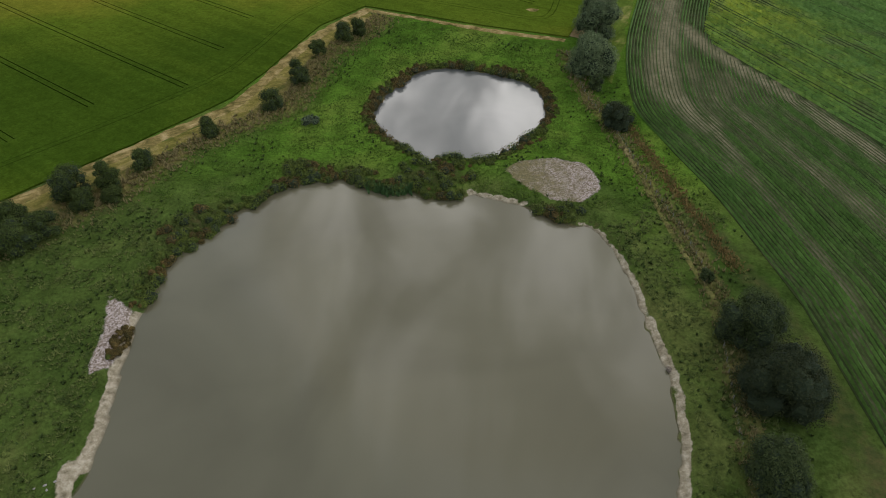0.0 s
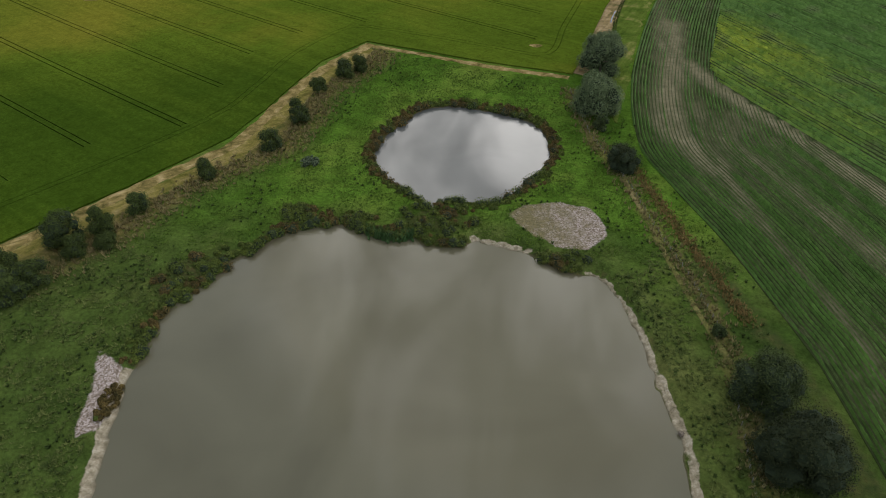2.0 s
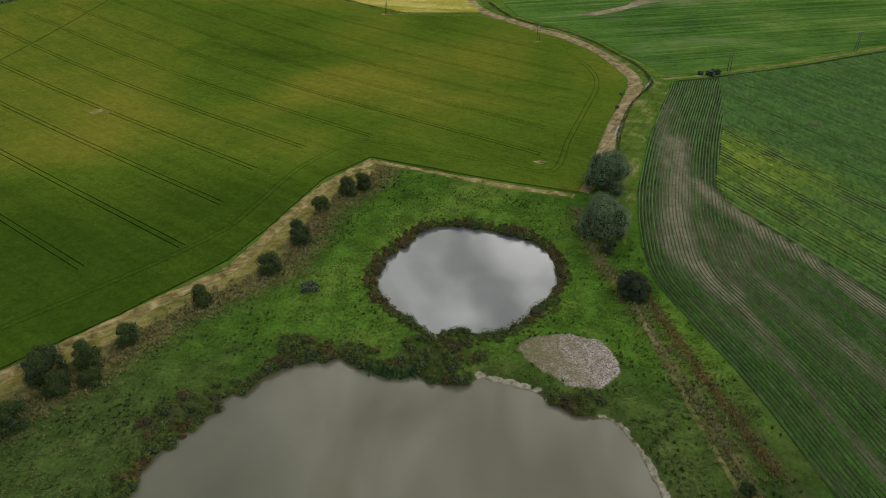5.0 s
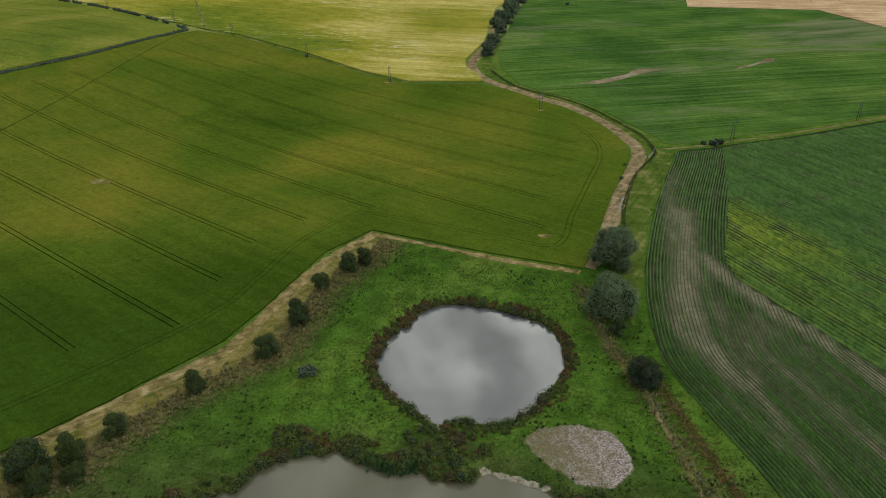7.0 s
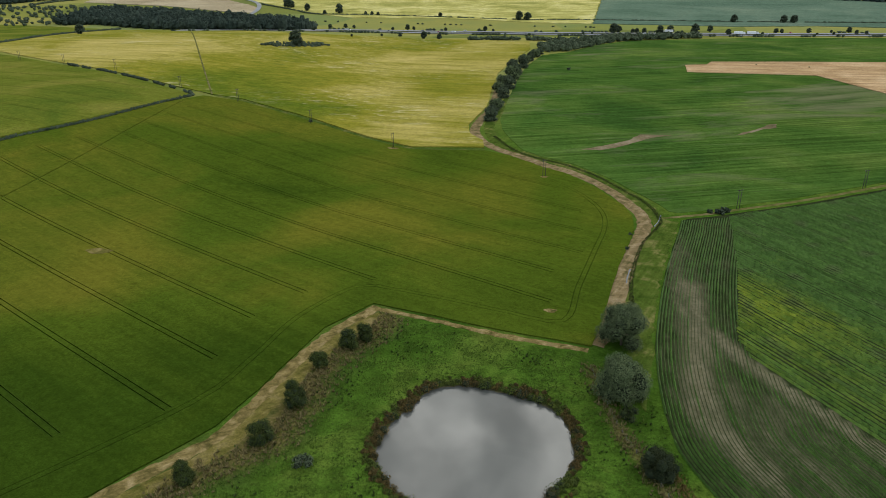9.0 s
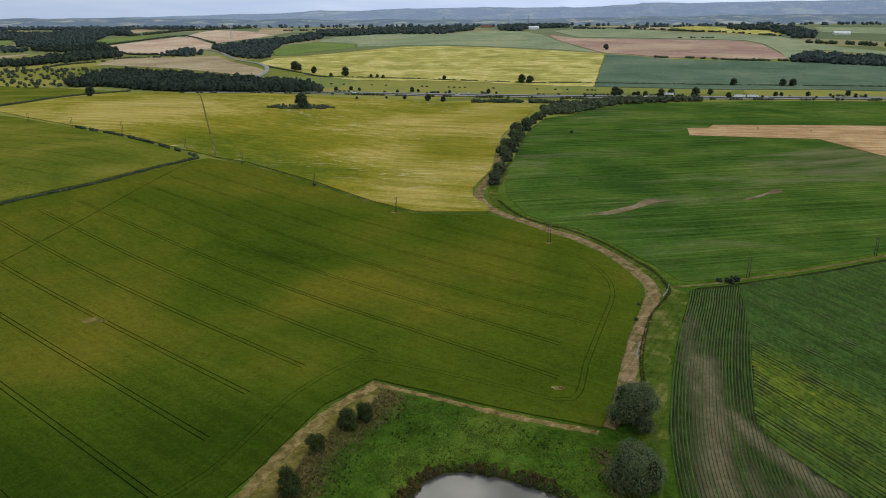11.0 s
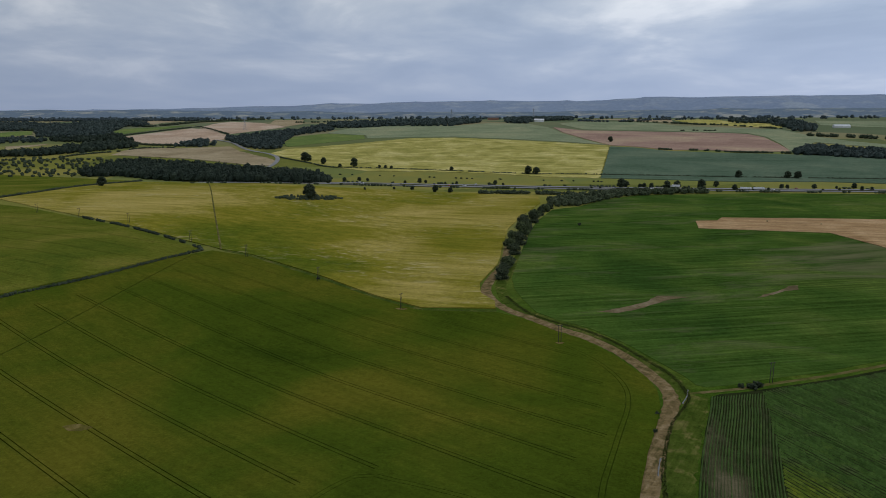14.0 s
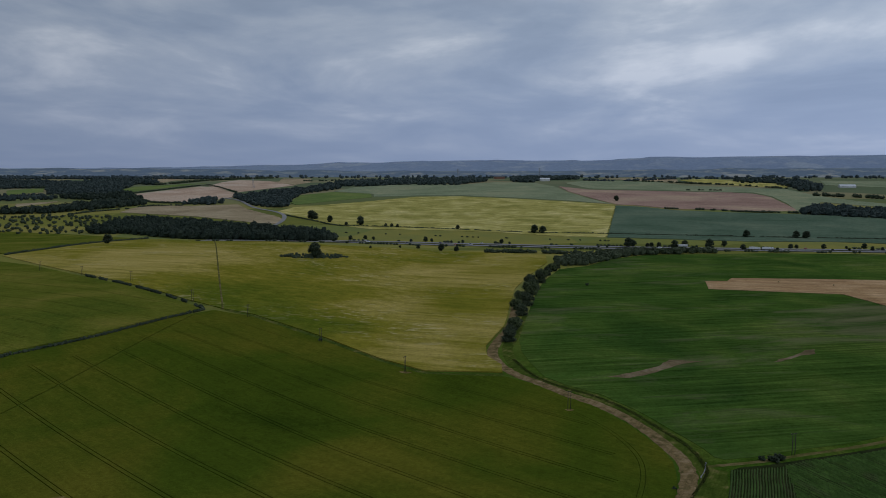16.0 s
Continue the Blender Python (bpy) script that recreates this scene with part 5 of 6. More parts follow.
# ---- the row crop beside the meadow ----
ROW_EDGE = [(97.5, 330), (93, 318), (78.5, 282), (67, 250), (57, 217), (51.8, 191), (50.3, 170), (55.5, 149), (61, 129), (65, 107), (67, 95), (68, 63), (68, 30)]
ROW_INNER = [(121, 334.5), (116, 318), (105, 282), (94.5, 252), (84, 224), (84, 208), (91, 193), (100, 172), (109, 150), (118, 129), (127, 108), (140, 75), (158, 30)]
ROW_FIELD = make_field("field_20", ROW_EDGE + [(158, 30), (330, 30), (330, 425), (219, 377.5), (160, 352.5), (129, 341.5), (114, 336), (102, 333)], SOIL_ROWS, "row crop field with thin brown streaks of bare soil", 0.1, 2.4, wobble=0.3)


def drift(rng, n, reach=7):
    """Smooth random values about 0, one for each step along a row."""
    k = np.ones(reach) / reach
    return np.convolve(rng.normal(size=n + reach - 1), k, "valid") * reach**0.5


def row_mesh(line, bare, tall, half, rng, yellow=0.0):
    """One row of leafy plants as an uneven ridge; the plants grow thin where the soil lies bare."""
    p = np.asarray(line, float)
    t = np.gradient(p, axis=0)
    t /= np.linalg.norm(t, axis=1)[:, None] + 1e-9
    n = np.stack([-t[:, 1], t[:, 0]], 1)
    m = len(p)
    thin = np.clip(bare(p[:, 0], p[:, 1]) + 0.16 * rng.normal() * (bare is bare_soil) + 0.10 * drift(rng, m, 15) * (bare is bare_soil), 0, 1)
    grow = np.clip(1.08 - 0.86 * thin, 0.16, 1)
    z = land(p[:, 0], p[:, 1]) + 0.1
    w = half * np.clip(1 + 0.14 * drift(rng, m), 0.6, 1.4) * grow
    h = tall * np.clip(1 + 0.12 * drift(rng, m) + 0.07 * rng.normal(size=m), 0.5, 1.5) * grow**0.6
    left, right = p + n * w[:, None], p - n * w[:, None]
    mid = p + n * (w * rng.uniform(-0.4, 0.4, m))[:, None]
    v = np.stack([np.column_stack([left, z]), np.column_stack([mid, z + h]), np.column_stack([right, z])], 1).reshape(-1, 3)
    i = 3 * np.arange(m - 1)
    f = np.concatenate([np.stack([i, i + 3, i + 4, i + 1], -1), np.stack([i + 1, i + 4, i + 5, i + 2], -1)])
    me = quick_mesh("crop_row", v, f, CROP_LEAF)
    for name, values in (("yellow", np.repeat(np.broadcast_to(yellow, m), 3)), ("thin", np.repeat(thin, 3))):
        me.attributes.new(name, "FLOAT", "POINT").data.foreach_set("value", values.astype(np.float32))
    return me


STREAKS = [(curve(s, 3), w) for s, w in (([(80, 262), (77, 248), (72.4, 227), (68.5, 213), (65, 200), (62.5, 189), (62.5, 181), (65, 172), (67.5, 162)], 4.6),
                                         ([(67.5, 162), (70, 150), (71, 139), (73, 125), (75.5, 112), (77, 98), (79, 80)], 2.6),
                                         ([(76.5, 228), (80.3, 213), (86, 198), (91, 185.5), (95.8, 174.7), (102, 156), (110, 134)], 3.4),
                                         ([(71, 195), (72, 186), (75.5, 174), (79, 164), (83, 153.5), (86, 143), (91, 131), (98, 112)], 8.0),
                                         ([(77, 195), (83, 184), (88, 172), (93, 158), (98, 146)], 4.0),
                                         ([(86, 305), (82, 285), (78, 262)], 6.5), ([(60, 157), (64, 148), (68, 139)], 1.6),
                                         ([(58, 118), (66, 106), (75, 85)], 0.9), ([(51.5, 172), (53.5, 186), (57.5, 206), (62, 224)], 0.7))]


def bare_soil(x, y):
    """How far the plants have failed, from 0 to 1: long soft streaks along the rows."""
    near = np.interp(y, [85, 110, 135, 150, 175], [0.45, 0.6, 0.75, 1.0, 1.1])
    out = np.full(np.shape(x), 0.17)
    for k, (s, w) in enumerate(STREAKS):
        d = off_line(x, y, s) / (w * near)
        out = np.maximum(out, (0.95, 0.62, 0.95, 0.54, 0.46, 0.5, 0.5, 0.5, 0.5)[k] * np.exp(-0.5 * (d / 0.85) ** 2))
    blot = np.array([noise.noise((a / 3.0, b / 16.0, 1.0)) + 0.6 * noise.noise((a / 1.3, b / 11.0, 4.0)) for a, b in zip(x, y)])
    return np.clip(out + 0.42 * blot * (0.3 + out), 0.0, 1.0)


def pale_leaf(x, y):
    """Where the row crop yellows."""
    return np.maximum(spread([(98, 262, 9, 0.90), (103, 248, 9, 0.90), (108, 238, 9, 0.80), (112, 227, 9, 0.70), (91, 231, 9, 0.60), (94, 213, 12, 0.45), (100, 200, 12, 0.40), (119, 213, 12, 0.35), (105, 186, 12, 0.35), (121, 267, 12, 0.12), (129, 243, 12, 0.12), (119, 201, 12, 0.20), (112, 278, 12, 0.15)], x, y), 0.1)


def few_gaps(x, y):
    return np.clip(np.array([0.9 * noise.noise((a / 9.0, b / 9.0, 8.0)) for a, b in zip(x, y)]) - 0.1, 0, 0.5)


soil = ROW_FIELD.data
sx = np.zeros(len(soil.vertices) * 3)
soil.vertices.foreach_get("co", sx)
sx = sx.reshape(-1, 3)
soil.attributes.new("bare", "FLOAT", "POINT").data.foreach_set("value", (bare_soil(sx[:, 0], sx[:, 1]) * inside(sx[:, 0], sx[:, 1], ROW_EDGE + ROW_INNER[::-1])).astype(np.float32))

rng = np.random.default_rng(5)
edge = curve([(106, 350)] + ROW_EDGE, 0.65)
t = np.gradient(edge, axis=0)
for _ in range(24):
    t[1:-1] = (t[:-2] + t[1:-1] + t[2:]) / 3
t /= np.linalg.norm(t, axis=1)[:, None]
inward = np.stack([-t[:, 1], t[:, 0]], 1)
HEADLAND = ROW_EDGE + ROW_INNER[::-1]
for k in range(64):
    p = edge + inward * (0.5 + 1.0 * k)
    ok = inside(p[:, 0], p[:, 1], HEADLAND)
    p = p[ok]
    if len(p) < 4:
        continue
    cuts = np.where(np.linalg.norm(np.diff(p, axis=0), axis=1) > 4)[0] + 1
    for run in np.split(p, cuts):
        if len(run) > 3:
            part("crop_row", row_mesh(run, bare_soil, 0.5, 0.3, rng), ROW_FIELD)
way = np.array([0.39, -0.92])
way /= np.linalg.norm(way)
side = np.array([-way[1], way[0]])
INNER_POLY = [(116.5, 318), (105.5, 282), (95, 252), (84.6, 224), (84.6, 209), (92, 193), (101, 172), (110, 150), (119, 129), (128, 108), (141, 75), (159, 32), (300, 32), (300, 409), (219, 375), (160, 350), (129, 340), (121.5, 336)]
INNER_POLY = [(x - 0.9, y) for x, y in INNER_POLY]
for k in range(0, 123):
    c = np.array([83.5, 214.0]) + side * (1.75 * k + 0.1)
    p = np.array([c + way * d for d in np.arange(-330, 240, 0.9)])
    p = p[inside(p[:, 0], p[:, 1], INNER_POLY)]
    if len(p) > 3:
        ill = pale_leaf(p[:, 0], p[:, 1]) + 0.1 * rng.random()
        sparse = 0.62 if k % 9 == 4 else (0.86, 1.06, 0.95)[k % 3]
        part("crop_row", row_mesh(p, few_gaps, 0.6 * sparse, 0.64 * sparse, rng, ill), ROW_FIELD)

# ---- hedges and far woods ----
def tree_mass(name, points, heights, widths, mat, label, category, seed, leaves=26, size=1.1, kind="stuff"):
    """Many crowns joined: each a rough lump with leaf sprays round it."""
    rng = np.random.default_rng(seed)
    verts, faces, base = [], [], 0
    for (x, y), h, w in zip(points, heights, widths):
        z = float(land(x, y))
        v = BALL_V * (1 + 0.22 * rng.normal(size=(len(BALL_V), 1))) * (w * 0.46, w * 0.46, h * 0.46) + (x, y, z + h * 0.48)
        verts.append(v)
        faces += [tuple(base + k for k in t) for t in BALL_F]
        base += len(v)
        out = rng.normal(size=(leaves, 3))
        out /= np.linalg.norm(out, axis=1)[:, None]
        out[:, 2] = np.where(out[:, 2] < -0.3, -out[:, 2], out[:, 2])
        c = np.array([x, y, z + h * 0.5]) + out * (w * 0.5, w * 0.5, h * 0.5) * rng.uniform(0.85, 1.1, (leaves, 1))
        lv, lf = leaf_quads(rng, c, out, size * w / 9.0)
        verts.append(lv)
        faces += (lf + base).tolist()
        base += len(lv)
    me = bpy.data.meshes.new(name)
    me.from_pydata(np.concatenate(verts).tolist(), [], [tuple(t) for t in faces])
    me.materials.append(mat)
    me.update()
    return tagged(new(name, me), label, category, kind=kind)


def along(line, step, spread, seed, gaps=0.0):
    rng = np.random.default_rng(seed)
    p = curve(line, step)
    p = p + rng.normal(0, spread, p.shape)
    if gaps:
        p = p[np.array([noise.noise((a / 18.0, b / 18.0, seed)) for a, b in p]) > gaps - 0.5]
    return p


def scatter(poly, spacing, seed, share=1.0):
    rng = np.random.default_rng(seed)
    p = np.array(poly, float)
    lo, hi = p.min(0), p.max(0)
    x, y = np.meshgrid(np.arange(lo[0], hi[0], spacing), np.arange(lo[1], hi[1], spacing))
    q = np.stack([x.ravel(), y.ravel()], -1) + rng.uniform(-0.45, 0.45, (x.size, 2)) * spacing
    q = q[inside(q[:, 0], q[:, 1], p)]
    return q[rng.random(len(q)) < share]


def hedge(name, line, h, w, label, seed, step=1.6, gaps=0.0, mat=None, spread=0.35, leaves=16):
    rng = np.random.default_rng(seed)
    p = along(line, step, spread, seed, gaps)
    return tree_mass(name, p, h * rng.uniform(0.7, 1.25, len(p)), w * rng.uniform(0.8, 1.25, len(p)), mat or LEAF_FAR, label, "hedge", seed, leaves, 1.6)


def wood(name, poly, spacing, h, label, seed, share=1.0, mat=None, leaves=24):
    rng = np.random.default_rng(seed)
    p = scatter(poly, spacing, seed, share)
    return tree_mass(name, p, h * rng.uniform(0.55, 1.25, len(p)), np.minimum(spacing * rng.uniform(1.0, 1.9, len(p)), h * rng.uniform(0.8, 1.5, len(p))), mat or LEAF_WOOD, label, "wood", seed, leaves, 1.3)


hedge("hedge", [(-205, 566), (-216.5, 534), (-239, 474), (-266.3, 431), (-330, 332), (-400, 230)], 1.9, 1.9, "clipped dark hedge between two barley fields", 301, 1.1)
hedge("hedge", [(-208, 570), (-233.7, 592), (-262, 614), (-319, 651), (-369, 688)], 2.2, 2.8, "gappy dark hedge along a field edge", 302, 1.8, 0.42)
hedge("hedge", [(-548, 840), (-538, 915), (-537, 1000), (-537, 1165)], 2.6, 4, "dark hedge across the barley", 303, 2.5)
hedge("hedge", [(-415, 1560), (-330, 1462), (-268, 1391), (-156, 1367), (-48, 1337), (102, 1292), (222, 1281), (430, 1252), (661, 1226), (900, 1200), (1150, 1180)], 2.5, 4, "low hedge along the far fields", 304, 3.6, 0.15)
hedge("hedge", [(437, 1732), (486, 1718), (534, 1704), (597, 1665), (654, 1652), (708, 1639)], 4.5, 8, "tall gappy hedge below the brown field", 305, 6, 0.3)
hedge("hedge", [(-1085, 2162), (-1038, 2098), (-876, 1879), (-771, 1845), (-725, 1859)], 5, 8, "hedge round the pink stubble field", 306, 6, 0.1)
hedge("hedge", [(-1069, 2161), (-1003, 2542), (-941, 2509), (-756, 2216)], 4, 7, "dark hedge across the stubble slope", 307, 6)
hedge("hedge", [(-190, 573), (-167, 559), (-103, 508.5), (-62, 471.5), (-31.5, 446), (13, 444)], 0.5, 0.8, "thin line of dark growth between two crops", 308, 1.3, 0.42, WEED_GREEN, 0.3, 8)
hedge("hedge", [(-420, 1080), (-235, 1104), (-128, 1113), (3, 1102), (127, 1080), (324, 1058), (564, 1040), (900, 1012)], 3.0, 5, "rough scrub along the near side of the road", 309, 5, 0.55)
hedge("hedge", [(-300, 1150), (-128, 1166), (3, 1155), (127, 1132), (324, 1110), (564, 1092), (900, 1066)], 3.2, 5, "rough scrub along the far side of the road", 310, 6, 0.72)
hedge("hedge", [(11, 1024), (38, 1024), (77, 1024), (120, 1017), (138, 1010)], 5.0, 8, "dark scrub in front of the road", 318, 4.5, 0.12)
hedge("hedge", [(-909, 1551), (-891, 1631), (-843, 1692), (-820, 1759), (-746, 1785)], 4.0, 7, "broken line of trees along a tan field", 319, 6, 0.2)
hedge("hedge", [(-1184, 2579), (-1129, 2694), (-1095, 2830), (-1012, 2983), (-951, 3260)], 8, 13, "hedgerow trees below the skyline strips", 320, 10, 0.15)
wood("wood", [(-1217, 1989), (-1140, 2023), (-1076, 2140), (-939, 1963), (-1041, 1932)], 15, 13, "dark wood between the pasture and the stubble", 336)
wood("wood", [(-688, 1244), (-610, 1250), (-507, 1178), (-390, 1119), (-266, 1119), (-225, 1165), (-260, 1240), (-427, 1327), (-587, 1408), (-690, 1450), (-705, 1380)], 8.0, 13.5, "dense dark plantation wood", 321)
wood("wood", [(-1083, 1564), (-975, 1597), (-912, 1668), (-847, 1802), (-884, 1863), (-968, 1881), (-998, 1749), (-1013, 1658), (-1115, 1611)], 12, 13, "dark wood beyond the stubble", 322)
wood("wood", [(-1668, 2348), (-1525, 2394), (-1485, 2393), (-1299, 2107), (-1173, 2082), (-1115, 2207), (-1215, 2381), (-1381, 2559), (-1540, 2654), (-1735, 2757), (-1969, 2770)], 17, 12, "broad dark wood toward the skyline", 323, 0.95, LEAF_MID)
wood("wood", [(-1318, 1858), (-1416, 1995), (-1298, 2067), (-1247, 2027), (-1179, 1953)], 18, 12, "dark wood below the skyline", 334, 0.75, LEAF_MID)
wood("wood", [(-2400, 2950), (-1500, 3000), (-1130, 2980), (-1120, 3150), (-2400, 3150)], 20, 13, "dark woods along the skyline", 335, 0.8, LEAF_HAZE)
hedge("hedge", [(-2100, 2420), (-1750, 2450), (-1480, 2400)], 7, 12, "tall hedgerow trees between far fields", 311, 12, 0.35)
hedge("hedge", [(-700, 2800), (-480, 2850), (-300, 2780), (-188, 2750)], 6, 10, "hedgerow trees along the hill brow", 312, 11, 0.4)
hedge("hedge", [(665, 2326), (703, 2324), (767, 2321)], 4.5, 9, "hedgerow above the brown field", 313, 10, 0.45)
hedge("hedge", [(603, 2802), (699, 2760), (795, 2659), (894, 2595), (1013, 2415)], 6, 12, "hedgerow trees between pale fields", 314, 11, 0.3)
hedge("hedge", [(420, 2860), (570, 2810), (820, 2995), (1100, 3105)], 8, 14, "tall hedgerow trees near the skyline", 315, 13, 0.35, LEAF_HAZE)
hedge("hedge", [(964, 2110), (1052, 2067), (1114, 1991)], 9, 14, "hedgerow on the far slope", 316, 10, 0.35)
hedge("hedge", [(-400, 1300), (-329, 1290), (-200, 1275), (0, 1230), (220, 1190)], 2.2, 4, "low scrub dotted along the road verge", 317, 9, 0.6)
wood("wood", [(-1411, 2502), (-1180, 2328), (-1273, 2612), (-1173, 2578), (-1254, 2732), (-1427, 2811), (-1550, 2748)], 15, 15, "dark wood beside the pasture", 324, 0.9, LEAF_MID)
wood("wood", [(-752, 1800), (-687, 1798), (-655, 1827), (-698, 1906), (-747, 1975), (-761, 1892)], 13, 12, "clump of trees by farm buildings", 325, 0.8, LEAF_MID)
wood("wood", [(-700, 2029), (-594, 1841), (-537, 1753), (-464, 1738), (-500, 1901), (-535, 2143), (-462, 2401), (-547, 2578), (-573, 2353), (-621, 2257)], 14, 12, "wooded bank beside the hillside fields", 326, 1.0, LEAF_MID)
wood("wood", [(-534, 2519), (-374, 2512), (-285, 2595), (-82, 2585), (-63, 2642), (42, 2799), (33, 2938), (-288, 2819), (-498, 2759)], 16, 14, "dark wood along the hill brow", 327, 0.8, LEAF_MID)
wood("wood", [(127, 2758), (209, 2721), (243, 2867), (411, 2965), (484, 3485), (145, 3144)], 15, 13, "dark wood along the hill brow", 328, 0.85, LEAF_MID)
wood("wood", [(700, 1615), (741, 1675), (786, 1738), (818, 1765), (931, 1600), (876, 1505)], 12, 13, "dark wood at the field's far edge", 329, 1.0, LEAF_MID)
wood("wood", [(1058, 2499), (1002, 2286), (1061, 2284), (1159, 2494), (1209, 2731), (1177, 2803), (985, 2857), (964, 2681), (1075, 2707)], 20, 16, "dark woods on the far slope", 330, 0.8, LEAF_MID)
wood("wood", [(-1040, 1520), (-850, 1245), (-697, 1225), (-705, 1418), (-754, 1527), (-909, 1551)], 16, 6.0, "young plantation of scattered small trees", 331, 0.55, LEAF_FAR)
wood("wood", [(100, 888), (128, 892), (165, 950), (218, 1008), (330, 1034), (330, 1050), (200, 1036), (140, 985), (96, 925)], 7, 7.5, "thick scrub where the stream meets the road", 332, 0.95, LEAF_STREAM, 60)
wood("wood", [(-237, 873), (-220, 866), (-178, 882), (-157, 910), (-190, 918), (-230, 896)], 4.4, 3.4, "low dark scrub island in the barley", 333, 0.75, LEAF_FAR)
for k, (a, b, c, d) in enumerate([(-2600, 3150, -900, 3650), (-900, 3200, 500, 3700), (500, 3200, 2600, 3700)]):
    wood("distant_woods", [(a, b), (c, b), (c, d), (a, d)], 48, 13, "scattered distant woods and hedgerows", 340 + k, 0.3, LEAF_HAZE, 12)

# streamside trees and the single trees of the far fields
stream_tree = make_tree("streamside_tree", (19.5, 518), 9.0, 11.5, LEAF_STREAM, "dark green tree on the stream bank", "tree", "streamside trees", 401, 4200, 0.40, 18, 0.05, 0.2)
pale_tree = make_tree("streamside_willow", (25, 551), 8.5, 12.0, LEAF_WILLOW, "grey-green willow on the stream bank", "tree", "streamside trees", 402, 4200, 0.40, 18, 0.04, 0.2)
rng = np.random.default_rng(402)
for x, y, s in ((22, 538, 0.8), (28, 566, 0.75), (33, 600, 1.05), (30, 622, 0.95), (40, 640, 1.2), (36, 668, 1.05), (46, 690, 1.35), (52, 718, 1.1), (50, 742, 1.3), (62, 760, 1.05), (66, 790, 1.2), (74, 812, 0.9), (82, 845, 1.15), (90, 868, 0.95)):
    copy_at(stream_tree if rng.random() < 0.55 else pale_tree, (x, y), s, rng.random() * 360, rng.uniform(0.8, 1.15))
far_tree = make_tree("field_tree", (-196, 884), 19, 17, LEAF_FAR, "tall dark tree standing in the crop", "tree", "field trees", 403, 1400, 0.9, 18, 0.14, 0.5)
tagged(far_tree, "tall dark round-crowned tree on a scrub island")
for x, y, s in ((-513, 999, 0.82), (-348, 1502, 1.15), (-340, 1496, 0.9), (-297, 1443, 0.75), (-254, 1389, 0.45), (-228, 1396, 0.95), (-176, 1374, 0.4), (-164, 1371, 0.4), (-152, 1366, 0.42), (-38, 1335, 0.5), (98, 1287, 0.85), (112, 1285, 0.85),
                (366, 1936, 0.9), (447, 1246, 0.72), (524, 1237, 0.72), (540, 1235, 0.8)):
    copy_at(far_tree, (x, y), s, rng.random() * 360, rng.uniform(0.8, 1.0))
for x, y, s in ((-225, 1132, 0.37), (-208, 1183, 0.45), (-186, 1195, 0.45), (-171, 1187, 0.34), (-107, 1161, 0.33), (-85, 1172, 0.50), (-75, 1173, 0.33), (-43, 1160, 0.22), (-25, 1159, 0.33), (-88, 1066, 0.40), (-53, 1045, 0.59), (-31, 1038, 0.49), (36, 1151, 0.43), (48, 1143, 0.27), (-153, 1037, 0.24), (-114, 1064, 0.25), (176, 1092, 0.26), (189, 1092, 0.26), (223, 1108, 0.84), (232, 1117, 0.63), (251, 1108, 0.42), (257, 1108, 0.42), (266, 1100, 0.47), (286, 1092, 0.72), (306, 1108, 0.68), (339, 1100, 0.78), (369, 1125, 0.53), (379, 1076, 0.51), (407, 1076, 0.35), (427, 1076, 0.25), (456, 1100, 0.47), (464, 1100, 0.36), (503, 1100, 0.47), (500, 1068, 0.25), (535, 1100, 0.26), (560, 1100, 0.52), (527, 1076, 0.25), (559, 1076, 0.35), (573, 1076, 0.35)):
    tagged(copy_at(far_tree, (x, y), s, rng.random() * 360, rng.uniform(0.75, 1.0)), "small dark roadside tree or bush", group="roadside trees")
dot = make_tree("field_shrub", (106, 745), 3.6, 4.5, LEAF_FAR, "lone dark shrub in the root crop", "bush", "", 404, 260, 0.45, 7, 0.05, 0.1)
for x, y, s in ((113.5, 341, 0.75), (118, 339.5, 1.1), (121, 341.5, 1.0), (-103, 503, 0.7), (66, 296, 0.5), (71, 312, 0.45)):
    tagged(copy_at(dot, (x, y), s, rng.random() * 360), "small dark shrub beside a path or ditch")


# ---- poles, fence and other made things ----
def make_h_pole(at, turn):
    t = thing("h_frame_pole", at, "weathered twin-post wooden power pole", "power pole", "power poles across the fields", turn)
    for s in (-0.75, 0.75):
        bm = bmesh.new()
        add_rod(bm, (s, 0, -0.5), (s, 0, 9.6), 0.16, 0.11, 8)
        part("post", bm_mesh("post", bm, POLE_WOOD, True), t)
    bm = bmesh.new()
    add_box(bm, (3.2, 0.16, 0.2), (0, 0.14, 9.1), 0.02)
    part("crossarm", bm_mesh("crossarm", bm, POLE_WOOD), t)
    bm = bmesh.new()
    add_rod(bm, (-0.75, 0, 5.2), (0.75, 0, 7.4), 0.06, 0.06, 6)
    part("brace", bm_mesh("brace", bm, POLE_WOOD), t)
    for s in (-1.4, 0, 1.4):
        bm = bmesh.new()
        add_rod(bm, (s, 0.14, 9.2), (s, 0.14, 9.5), 0.07, 0.05, 8)
        add_rod(bm, (s, 0.14, 9.35), (s, 0.14, 9.42), 0.11, 0.11, 8)
        part("insulator", bm_mesh("insulator", bm, CERAMIC, True), t)
    return t


